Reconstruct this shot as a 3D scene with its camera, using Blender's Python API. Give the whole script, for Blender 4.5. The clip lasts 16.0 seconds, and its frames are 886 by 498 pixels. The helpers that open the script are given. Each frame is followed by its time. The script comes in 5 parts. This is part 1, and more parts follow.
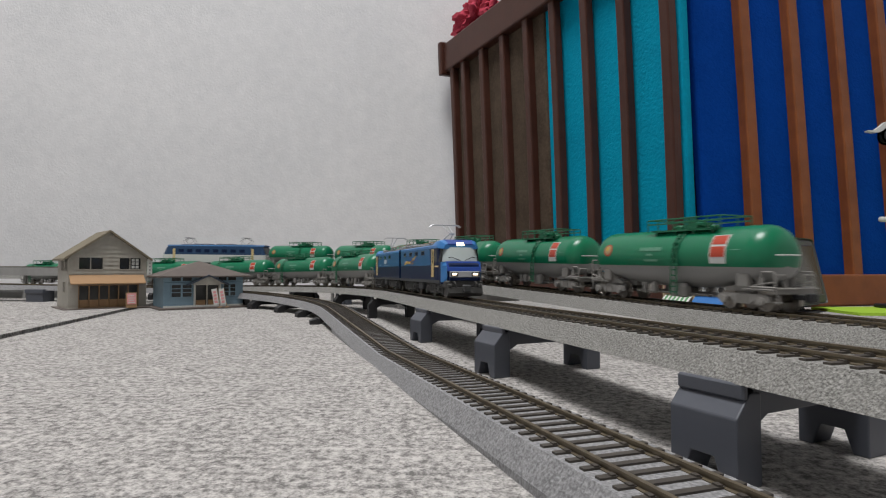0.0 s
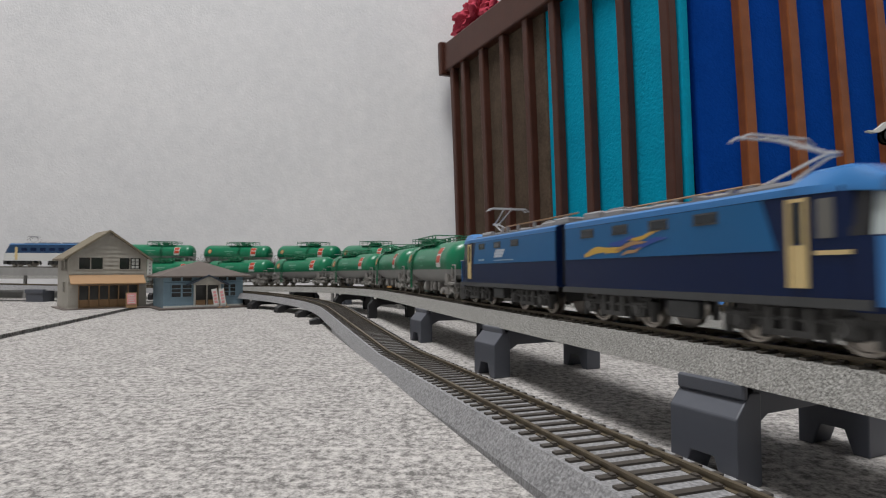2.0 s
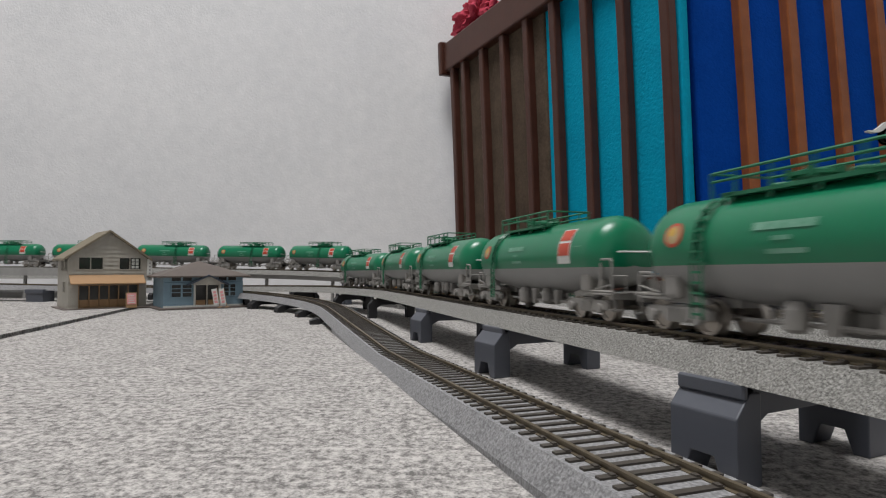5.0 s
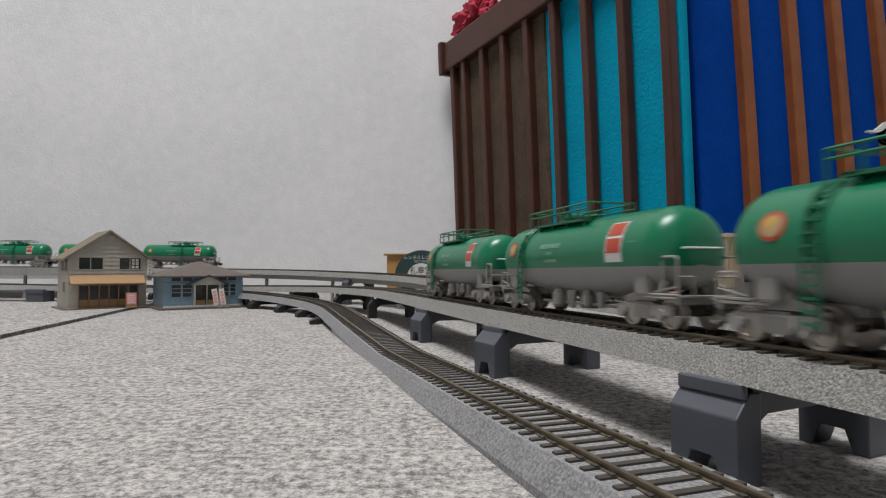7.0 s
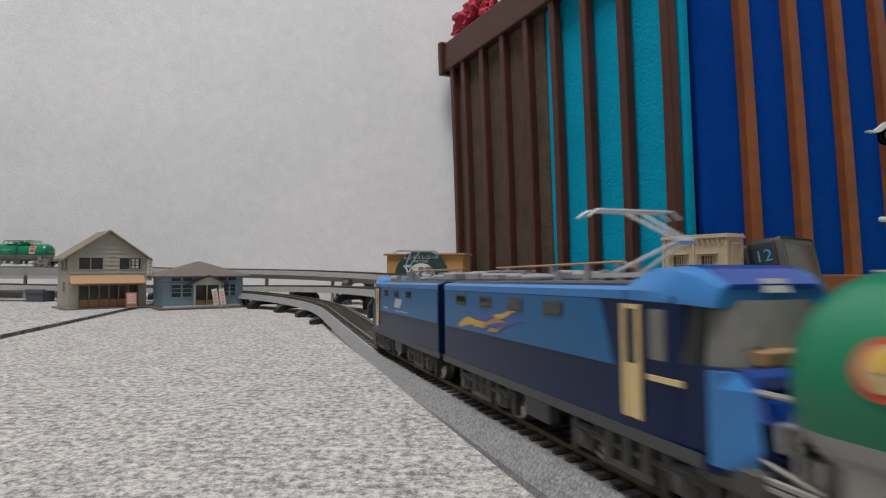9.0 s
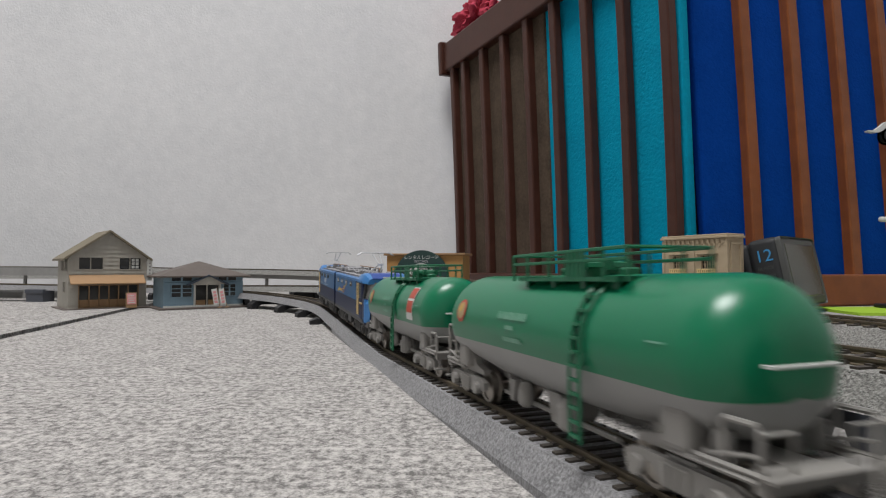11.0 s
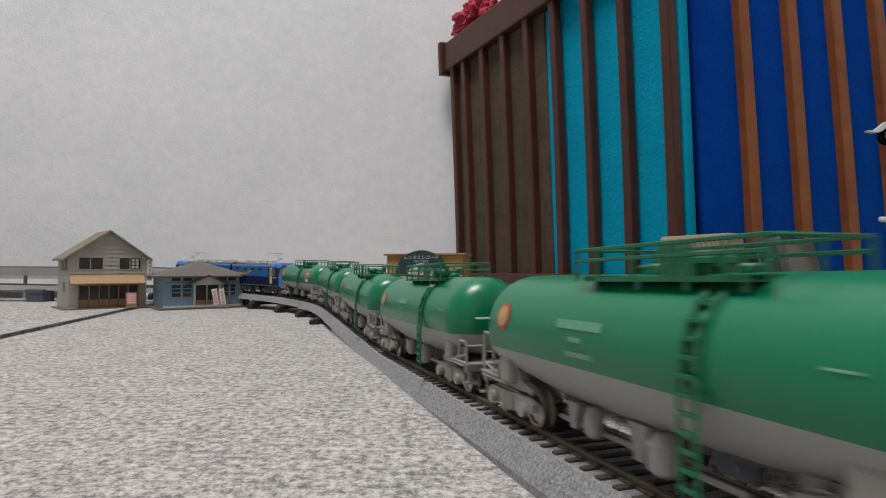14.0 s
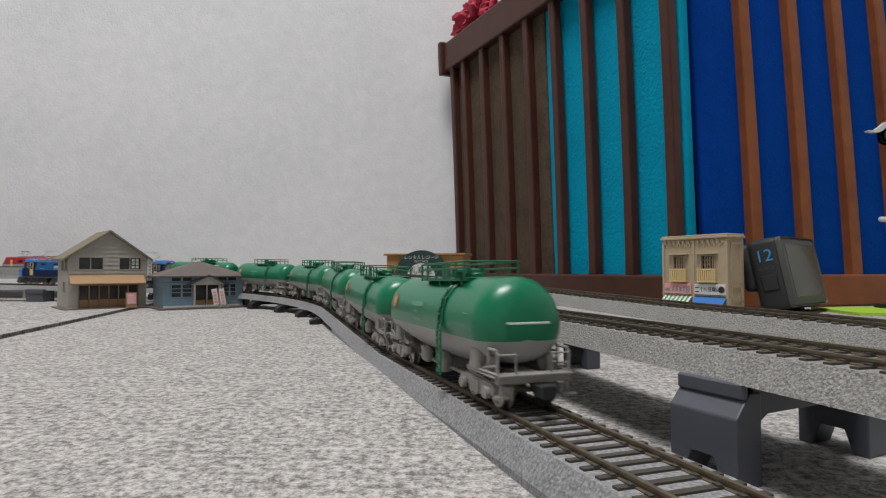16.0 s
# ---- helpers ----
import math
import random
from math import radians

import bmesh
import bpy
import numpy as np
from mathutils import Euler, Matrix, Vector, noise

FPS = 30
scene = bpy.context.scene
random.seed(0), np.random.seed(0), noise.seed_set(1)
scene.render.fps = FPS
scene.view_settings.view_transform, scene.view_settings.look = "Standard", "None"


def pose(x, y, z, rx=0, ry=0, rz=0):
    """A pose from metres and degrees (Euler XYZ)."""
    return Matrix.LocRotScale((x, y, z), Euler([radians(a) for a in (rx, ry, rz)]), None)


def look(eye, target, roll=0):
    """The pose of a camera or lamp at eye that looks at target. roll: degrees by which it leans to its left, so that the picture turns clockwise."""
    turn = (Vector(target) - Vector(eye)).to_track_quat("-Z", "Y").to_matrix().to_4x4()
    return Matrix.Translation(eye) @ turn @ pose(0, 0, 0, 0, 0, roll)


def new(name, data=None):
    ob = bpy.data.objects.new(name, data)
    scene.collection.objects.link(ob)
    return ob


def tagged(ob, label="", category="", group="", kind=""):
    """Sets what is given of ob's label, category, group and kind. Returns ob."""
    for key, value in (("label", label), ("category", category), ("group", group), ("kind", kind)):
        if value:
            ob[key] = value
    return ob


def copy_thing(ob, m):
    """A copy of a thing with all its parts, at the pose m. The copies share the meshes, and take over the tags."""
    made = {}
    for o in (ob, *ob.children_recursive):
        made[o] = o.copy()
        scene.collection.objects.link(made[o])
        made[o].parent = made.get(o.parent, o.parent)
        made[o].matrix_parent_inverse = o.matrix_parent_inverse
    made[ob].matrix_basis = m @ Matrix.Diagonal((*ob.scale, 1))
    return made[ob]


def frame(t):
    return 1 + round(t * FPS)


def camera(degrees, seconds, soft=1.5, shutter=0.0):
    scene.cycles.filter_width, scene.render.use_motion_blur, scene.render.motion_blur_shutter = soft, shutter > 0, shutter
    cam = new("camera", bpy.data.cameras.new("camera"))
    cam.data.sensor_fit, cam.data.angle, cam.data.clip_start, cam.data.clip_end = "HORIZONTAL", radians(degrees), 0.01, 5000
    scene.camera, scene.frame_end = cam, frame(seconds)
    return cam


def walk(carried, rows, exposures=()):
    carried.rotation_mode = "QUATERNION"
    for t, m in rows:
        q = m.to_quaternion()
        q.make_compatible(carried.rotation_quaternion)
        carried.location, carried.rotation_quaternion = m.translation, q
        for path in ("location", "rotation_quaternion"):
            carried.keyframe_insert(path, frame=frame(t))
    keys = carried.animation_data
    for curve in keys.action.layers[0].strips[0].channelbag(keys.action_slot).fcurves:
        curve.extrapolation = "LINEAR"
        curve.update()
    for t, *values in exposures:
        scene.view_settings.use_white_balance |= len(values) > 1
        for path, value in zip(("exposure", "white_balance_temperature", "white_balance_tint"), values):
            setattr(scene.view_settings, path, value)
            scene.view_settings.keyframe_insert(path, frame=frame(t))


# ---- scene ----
cam = camera(75.9, 16.0, soft=1.15, shutter=0.5)
PATH = [(0.0, pose(0, 0, 0.032, 92.03, 0, 0)), (16.0, pose(0, 0, 0.032, 92.03, 0, 0))]
walk(cam, PATH)

# ---- world and light ----
world = bpy.data.worlds.new("world")
scene.world = world
world.use_nodes = True
world.node_tree.nodes["Background"].inputs[0].default_value = (0.8, 0.85, 0.9, 1)
world.node_tree.nodes["Background"].inputs[1].default_value = 0.02
scene.view_settings.exposure = 0.0


def area_lamp(name, x, y, z, size, watts, colour):
    data = bpy.data.lights.new(name, "AREA")
    data.shape, data.size, data.energy, data.color = "DISK", size, watts, colour
    ob = new(name, data)
    ob.matrix_world = look((x, y, z), (x, y, 0))
    return ob


area_lamp("ceiling_lamp_light", -0.35, -0.2, 2.24, 0.85, 50, (1.0, 0.985, 0.985))

# ---- helpers for meshes, in millimetres ----
MM = 0.001


def material(name, colour, rough=0.5, metal=0.0, second=None, scale=400.0, amount=0.5, bump=0.0, bump_scale=None, detail=4.0, island=0.0, coat=0.0, broad=0.5, spec=0.5):
    """A surface with two scales of colour variation and fine relief; scale is in features per metre."""
    m = bpy.data.materials.new(name)
    m.use_nodes = True
    n, l = m.node_tree.nodes, m.node_tree.links
    b = n["Principled BSDF"]
    b.inputs["Roughness"].default_value, b.inputs["Metallic"].default_value = rough, metal
    b.inputs["Coat Weight"].default_value = coat
    b.inputs["Specular IOR Level"].default_value = spec
    co = n.new("ShaderNodeTexCoord")
    second = second or tuple(c * 0.82 for c in colour)
    fine = n.new("ShaderNodeTexNoise")
    fine.inputs["Scale"].default_value, fine.inputs["Detail"].default_value = scale, detail
    wide = n.new("ShaderNodeTexNoise")
    wide.inputs["Scale"].default_value, wide.inputs["Detail"].default_value = scale * 0.13, 2
    for x in (fine, wide):
        l.new(co.outputs["Object"], x.inputs["Vector"])
    add = n.new("ShaderNodeMath")
    add.operation = "MULTIPLY_ADD"
    l.new(wide.outputs[0], add.inputs[0])
    add.inputs[1].default_value = broad
    half = n.new("ShaderNodeMath")
    half.operation = "MULTIPLY"
    l.new(fine.outputs[0], half.inputs[0])
    half.inputs[1].default_value = 1 - broad
    l.new(half.outputs[0], add.inputs[2])
    ramp = n.new("ShaderNodeMapRange")
    ramp.inputs[1].default_value, ramp.inputs[2].default_value = 0.5 - 0.16 / max(amount, 0.05), 0.5 + 0.16 / max(amount, 0.05)
    l.new(add.outputs[0], ramp.inputs[0])
    mix = n.new("ShaderNodeMix")
    mix.data_type = "RGBA"
    mix.inputs[6].default_value, mix.inputs[7].default_value = (*second, 1), (*colour, 1)
    l.new(ramp.outputs[0], mix.inputs[0])
    out = mix.outputs[2]
    if island:
        info = n.new("ShaderNodeObjectInfo")
        rng = n.new("ShaderNodeMapRange")
        rng.inputs[3].default_value, rng.inputs[4].default_value = 1 - island, 1 + island
        l.new(info.outputs["Random"], rng.inputs[0])
        hsv = n.new("ShaderNodeHueSaturation")
        l.new(rng.outputs[0], hsv.inputs["Value"])
        l.new(out, hsv.inputs["Color"])
        out = hsv.outputs[0]
    l.new(out, b.inputs["Base Color"])
    if bump:
        bp = n.new("ShaderNodeBump")
        bp.inputs["Strength"].default_value, bp.inputs["Distance"].default_value = 1.0, bump
        src = fine
        if bump_scale:
            src = n.new("ShaderNodeTexNoise")
            src.inputs["Scale"].default_value, src.inputs["Detail"].default_value = bump_scale, 3
            l.new(co.outputs["Object"], src.inputs["Vector"])
        l.new(src.outputs[0], bp.inputs["Height"])
        l.new(bp.outputs[0], b.inputs["Normal"])
    return m


def glow(name, colour, strength):
    m = bpy.data.materials.new(name)
    m.use_nodes = True
    b = m.node_tree.nodes["Principled BSDF"]
    b.inputs["Base Color"].default_value = (*colour, 1)
    b.inputs["Emission Color"].default_value = (*colour, 1)
    b.inputs["Emission Strength"].default_value = strength
    return m


def mesh_of(name, bm, mat, smooth=None):
    bmesh.ops.scale(bm, vec=(MM, MM, MM), verts=bm.verts)
    bmesh.ops.recalc_face_normals(bm, faces=bm.faces)
    me = bpy.data.meshes.new(name)
    if smooth:
        for f in bm.faces:
            f.smooth = True
        for e in bm.edges:
            if len(e.link_faces) == 2 and e.calc_face_angle(0) > radians(smooth):
                e.smooth = False
    bm.to_mesh(me)
    bm.free()
    me.materials.append(mat)
    return me


def part(name, bm, mat, parent=None, label="", smooth=None):
    ob = new(name, mesh_of(name, bm, mat, smooth))
    if parent:
        ob.parent = parent
    return tagged(ob, label) if label else ob


def place(ob, x, y, z, rx=0, ry=0, rz=0):
    ob.matrix_basis = pose(x * MM, y * MM, z * MM, rx, ry, rz)
    return ob


def thing(name, label, category, group="", kind=""):
    return tagged(new(name), label, category, group, kind)


def box(bm, x0, x1, y0, y1, z0, z1, bevel=0.0, seg=1):
    v = [bm.verts.new(p) for p in ((x0, y0, z0), (x1, y0, z0), (x1, y1, z0), (x0, y1, z0), (x0, y0, z1), (x1, y0, z1), (x1, y1, z1), (x0, y1, z1))]
    fs = [bm.faces.new([v[i] for i in q]) for q in ((3, 2, 1, 0), (4, 5, 6, 7), (0, 1, 5, 4), (1, 2, 6, 5), (2, 3, 7, 6), (3, 0, 4, 7))]
    if bevel:
        es = list({e for f in fs for e in f.edges})
        bmesh.ops.bevel(bm, geom=es, offset=bevel, segments=seg, affect="EDGES", profile=0.5)
    return v


def prism(bm, outline, axis, a, b):
    """Extrudes a 2D outline along an axis from a to b. Outline in the other two axes, in order."""
    def at(p, h):
        return {"x": (h, p[0], p[1]), "y": (p[0], h, p[1]), "z": (p[0], p[1], h)}[axis]
    lo = [bm.verts.new(at(p, a)) for p in outline]
    hi = [bm.verts.new(at(p, b)) for p in outline]
    n = len(outline)
    for i in range(n):
        bm.faces.new((lo[i], lo[(i + 1) % n], hi[(i + 1) % n], hi[i]))
    bm.faces.new(lo[::-1])
    bm.faces.new(hi)


def tube(bm, points, r, seg=6, cap=True):
    """A round bar along a line of points."""
    pts = [Vector(p) for p in points]
    rings = []
    for i, p in enumerate(pts):
        d = (pts[min(i + 1, len(pts) - 1)] - pts[max(i - 1, 0)]).normalized()
        up = Vector((0, 0, 1)) if abs(d.z) < 0.9 else Vector((1, 0, 0))
        a = d.cross(up).normalized()
        b = d.cross(a)
        rings.append([bm.verts.new(p + r * (math.cos(t) * a + math.sin(t) * b)) for t in [2 * math.pi * k / seg for k in range(seg)]])
    for q, w in zip(rings, rings[1:]):
        for k in range(seg):
            bm.faces.new((q[k], q[(k + 1) % seg], w[(k + 1) % seg], w[k]))
    if cap:
        bm.faces.new(rings[0][::-1])
        bm.faces.new(rings[-1])


def loft(bm, rings, cap=True, closed=True):
    vs = [[bm.verts.new(p) for p in r] for r in rings]
    n = len(vs[0])
    for q, w in zip(vs, vs[1:]):
        for k in range(n if closed else n - 1):
            bm.faces.new((q[k], q[(k + 1) % n], w[(k + 1) % n], w[k]))
    if cap:
        bm.faces.new(vs[0][::-1])
        bm.faces.new(vs[-1])
    return vs


def quad(bm, *ps):
    bm.faces.new([bm.verts.new(p) for p in ps])


# ---- materials ----
M = {}
M["wallpaper"] = material("wallpaper", (0.74, 0.74, 0.745), 0.75, second=(0.64, 0.645, 0.655), scale=60, amount=0.9, bump=0.0004, bump_scale=300, detail=6)
M["paint"] = material("white_paint", (0.75, 0.75, 0.74), 0.7, scale=30, amount=0.3)
M["ballast"] = material("ballast", (0.32, 0.315, 0.295), 0.85, second=(0.16, 0.157, 0.146), scale=2500, amount=1.1, bump=0.0005, bump_scale=2200, detail=1.5, broad=0.12)
M["ballast_smooth"] = material("ballast_grey", (0.32, 0.32, 0.325), 0.8, second=(0.17, 0.17, 0.174), scale=1700, amount=1.0, bump=0.0003, bump_scale=1700, detail=1.5, broad=0.12)
M["sleeper"] = material("sleeper_plastic", (0.062, 0.053, 0.044), 0.6, scale=900, amount=0.5, island=0.12)
M["rail"] = material("rail_metal", (0.2, 0.165, 0.11), 0.45, metal=0.5, second=(0.11, 0.088, 0.062), scale=300, amount=0.6)
M["pier"] = material("pier_plastic", (0.085, 0.092, 0.112), 0.42, second=(0.07, 0.076, 0.092), scale=300, amount=0.4, bump=0.00004)
M["green"] = material("green_tank_paint", (0.002, 0.175, 0.08), 0.3, second=(0.002, 0.15, 0.067), scale=120, amount=0.4)
M["green_part"] = material("green_plastic", (0.008, 0.15, 0.068), 0.42, scale=300, amount=0.4)
M["grey"] = material("grey_tank_paint", (0.33, 0.33, 0.32), 0.42, second=(0.27, 0.27, 0.262), scale=120, amount=0.5)
M["grey_part"] = material("grey_plastic", (0.288, 0.273, 0.248), 0.5, second=(0.26, 0.255, 0.245), scale=350, amount=0.6)
M["steel"] = material("wheel_steel", (0.5, 0.47, 0.43), 0.3, metal=0.9, second=(0.2, 0.17, 0.14), scale=400, amount=0.7)
M["red"] = material("orange_red_sign", (0.5, 0.06, 0.025), 0.4, scale=200, amount=0.3)
M["white"] = material("white_print", (0.7, 0.71, 0.68), 0.45, scale=200, amount=0.3)
M["pale_field"] = material("pale_emblem", (0.46, 0.37, 0.22), 0.45, second=(0.34, 0.22, 0.08), scale=900, amount=0.8)
M["soft_white"] = material("soft_white_print", (0.5, 0.55, 0.6), 0.45, second=(0.4, 0.46, 0.54), scale=500, amount=0.7)
M["faded"] = material("faded_white_print", (0.2, 0.38, 0.29), 0.45, second=(0.06, 0.24, 0.14), scale=1100, amount=1.0)
M["yellow"] = material("yellow_print", (0.6, 0.37, 0.06), 0.45, scale=200, amount=0.3)
M["navy"] = material("navy_paint", (0.003, 0.013, 0.058), 0.36, spec=0.25, scale=150, amount=0.4)
M["blue"] = material("mid_blue_paint", (0.012, 0.12, 0.3), 0.32, spec=0.3, scale=150, amount=0.4)
M["sky_blue"] = material("light_blue_paint", (0.04, 0.2, 0.5), 0.32, scale=150, amount=0.4)
M["royal"] = material("royal_blue_paint", (0.012, 0.06, 0.32), 0.28, scale=150, amount=0.4, coat=0.2)
M["steel_blue"] = material("steel_blue_paint", (0.012, 0.05, 0.12), 0.34, scale=150, amount=0.4)
M["silver"] = material("silver_paint", (0.5, 0.51, 0.53), 0.35, metal=0.3, scale=200, amount=0.4)
M["roof_grey"] = material("roof_grey", (0.3, 0.3, 0.31), 0.55, second=(0.2, 0.2, 0.21), scale=250, amount=0.6)
M["chassis"] = material("chassis_grey", (0.07, 0.069, 0.066), 0.55, second=(0.035, 0.034, 0.033), scale=300, amount=0.6)
M["sill_grey"] = material("dusty_sill_grey", (0.06, 0.063, 0.065), 0.55, second=(0.04, 0.041, 0.042), scale=300, amount=0.6)
M["faded_blue"] = material("pale_blue_print", (0.3, 0.42, 0.55), 0.45, scale=300, amount=0.5)
M["copper"] = material("copper_bar", (0.4, 0.24, 0.13), 0.4, metal=0.6, scale=200, amount=0.4)
M["black"] = material("black_plastic", (0.015, 0.015, 0.017), 0.5, scale=300, amount=0.5)
M["cream"] = material("cream_print", (0.72, 0.55, 0.26), 0.45, scale=200, amount=0.3)
M["cab_glass"] = material("tinted_glass", (0.02, 0.025, 0.03), 0.06, scale=200, amount=0.2)
M["windscreen"] = material("windscreen_glass", (0.17, 0.165, 0.15), 0.05, scale=200, amount=0.3)
M["lamp"] = glow("headlight_glow", (1.0, 0.82, 0.55), 3.0)
# windscreen whose pale base colour stands in for a bright reflection
M["reflection_screen"] = material("painted_reflection_glass", (0.5, 0.56, 0.55), 0.08, scale=200, amount=0.3)
M["lamp_off"] = material("lamp_glass", (0.5, 0.5, 0.48), 0.15, scale=200, amount=0.2)


def felt_material():
    """Grey felt: fine light and dark flecks over a slow, faint mottling."""
    m = bpy.data.materials.new("grey_felt")
    m.use_nodes = True
    n, l = m.node_tree.nodes, m.node_tree.links
    b = n["Principled BSDF"]
    b.inputs["Roughness"].default_value = 0.95
    b.inputs["Specular IOR Level"].default_value = 0.15
    co = n.new("ShaderNodeTexCoord")
    total = None
    for scale, detail, weight in ((560, 5.0, 1.0), (1900, 1.0, 0.36), (95, 2.0, 0.2)):
        t = n.new("ShaderNodeTexNoise")
        t.inputs["Scale"].default_value, t.inputs["Detail"].default_value = scale, detail
        t.inputs["Roughness"].default_value = 0.66
        l.new(co.outputs["Object"], t.inputs["Vector"])
        k = n.new("ShaderNodeMath")
        k.operation = "MULTIPLY_ADD"
        k.inputs[1].default_value = weight
        l.new(t.outputs[0], k.inputs[0])
        if total:
            l.new(total, k.inputs[2])
        else:
            k.inputs[2].default_value = 0.0
        total = k.outputs[0]
    ramp = n.new("ShaderNodeValToRGB")
    for i, (p, c) in enumerate(((0.64, 0.155), (0.78, 0.36), (0.92, 0.56))):
        e = ramp.color_ramp.elements[i] if i < 2 else ramp.color_ramp.elements.new(p)
        e.position, e.color = p, (c, c * 0.96, c * 0.92, 1)
    l.new(total, ramp.inputs[0])
    l.new(ramp.outputs[0], b.inputs["Base Color"])
    bp = n.new("ShaderNodeBump")
    bp.inputs["Strength"].default_value, bp.inputs["Distance"].default_value = 0.8, 0.0005
    l.new(total, bp.inputs["Height"])
    l.new(bp.outputs[0], b.inputs["Normal"])
    return m


M["felt"] = felt_material()

M["dark_wood"] = material("dark_brown_wood", (0.082, 0.034, 0.024), 0.34, second=(0.052, 0.02, 0.014), scale=60, amount=0.7, spec=0.25, bump=0.00008, bump_scale=300)
M["orange_wood"] = material("orange_brown_wood", (0.26, 0.083, 0.027), 0.3, second=(0.15, 0.046, 0.015), scale=60, amount=0.8, spec=0.3, bump=0.00008, bump_scale=300)
M["brown_felt"] = material("brown_cloth", (0.115, 0.085, 0.062), 0.95, second=(0.06, 0.044, 0.032), spec=0.1, scale=350, amount=0.9, bump=0.0005)
M["teal"] = material("turquoise_foam", (0.0, 0.33, 0.5), 0.9, second=(0.0, 0.25, 0.4), spec=0.12, scale=220, amount=0.7, bump=0.0007, bump_scale=350)
M["blue_foam"] = material("blue_foam", (0.002, 0.052, 0.31), 0.95, second=(0.0, 0.038, 0.24), spec=0.06, scale=300, amount=0.7, bump=0.0005, bump_scale=500)
M["cloth"] = material("red_cloth", (0.5, 0.045, 0.085), 0.9, second=(0.3, 0.02, 0.04), scale=150, amount=0.8, bump=0.0015, bump_scale=200)
M["lime"] = material("lime_sheet", (0.38, 0.62, 0.04), 0.7, scale=150, amount=0.5)
M["clapboard"] = material("grey_clapboard", (0.42, 0.395, 0.345), 0.65, second=(0.33, 0.31, 0.265), scale=250, amount=0.7)
M["blue_board"] = material("faded_blue_boards", (0.23, 0.34, 0.41), 0.65, second=(0.175, 0.265, 0.325), scale=250, amount=0.7)
M["olive_roof"] = material("olive_brown_roof", (0.22, 0.185, 0.125), 0.7, second=(0.155, 0.13, 0.09), scale=220, amount=0.7)
M["brown_roof"] = material("grey_brown_roof", (0.14, 0.115, 0.1), 0.7, second=(0.1, 0.082, 0.072), scale=220, amount=0.7)
M["awning"] = material("tan_awning", (0.42, 0.255, 0.13), 0.7, second=(0.35, 0.21, 0.105), scale=200, amount=0.6)
M["wood_tan"] = material("tan_wood_trim", (0.38, 0.23, 0.11), 0.6, second=(0.28, 0.165, 0.08), scale=300, amount=0.7)
M["dark_inside"] = material("dark_interior", (0.03, 0.028, 0.026), 0.7, scale=200, amount=0.5)
M["pane"] = material("small_pane", (0.045, 0.045, 0.042), 0.08, scale=200, amount=0.4)
M["slate_blue"] = material("slate_blue_trim", (0.035, 0.05, 0.075), 0.6, scale=250, amount=0.6)
M["pale_frame"] = material("pale_door_frame", (0.62, 0.58, 0.5), 0.6, scale=250, amount=0.6)
M["pink"] = material("pink_print", (0.8, 0.36, 0.36), 0.6, scale=400, amount=0.8)
M["shop_tan"] = material("tan_plaster", (0.46, 0.37, 0.25), 0.7, second=(0.38, 0.305, 0.2), scale=220, amount=0.7, bump=0.0001)
M["shop_orange"] = material("ochre_wall", (0.5, 0.27, 0.09), 0.65, second=(0.43, 0.23, 0.075), scale=200, amount=0.6)
M["sign_green"] = material("dark_green_sign", (0.02, 0.055, 0.05), 0.5, scale=200, amount=0.4)
M["stripe_green"] = material("green_stripe", (0.1, 0.3, 0.12), 0.6, scale=200, amount=0.4)
M["blue_awning"] = material("blue_awning", (0.03, 0.17, 0.48), 0.6, scale=200, amount=0.5)
M["rubber"] = material("black_rubber", (0.018, 0.02, 0.022), 0.6, scale=500, amount=0.6, bump=0.00005)
M["screen"] = material("dark_screen", (0.06, 0.065, 0.045), 0.12, scale=60, amount=0.3)
M["screen_frame"] = material("grey_camera_frame", (0.075, 0.078, 0.075), 0.5, scale=400, amount=0.5)
M["blue_print"] = material("blue_print", (0.05, 0.3, 0.6), 0.5, scale=200, amount=0.2)
M["deck"] = material("viaduct_grey", (0.36, 0.355, 0.34), 0.7, second=(0.28, 0.275, 0.265), scale=300, amount=0.6)
M["loco_red"] = material("red_loco_paint", (0.4, 0.025, 0.025), 0.35, scale=150, amount=0.4)

# ---- tracks: a straight, then a curve to the left, then a straight ----
EYE = 32.0
KNOTS = (-150, -20, 100, 250, 400, 550, 750, 950)
# x at y = 100, heading there, heights of the rail's top at the knots (from the eye), and runs of (length, radius or 0 for straight)
TRACKS = {
    "a": dict(x=51.2, h=1.868, z=(-10.6, -11.4, -12.2, -12.5, -13.7, -15.9, -17.4, -18.5), runs=((271.0, 0), (293.0, 322.0), (420, 0), (144, 400.0), (2000, 0))),
    "b": dict(x=114.9, h=1.931, z=(-14.4, -12.8, -11.2, -7.7, -4.1, -0.6, 2.4, 3.4), runs=((329.1, 0), (377.0, 314.2), (190, 0), (160, 600.0), (2000, 0))),
    "c": dict(x=17.8, h=1.894, z=(-22.7, -25.1, -27.4, -22.9, -19.8, -16.7, -13.7, -11.0), runs=((254.3, 0), (356.0, 312.0), (2000, 0))),
    "e": dict(x=-330.0, h=3.1416, z=(-7.5,) * 8, runs=((3000, 0),), y=790.0),
    "d": dict(x=-300.0, h=3.141, z=(-21.5,) * 8, runs=((2000, 0),), y=640.0),
}
BACK, BACK_H = -150.0, 1.885


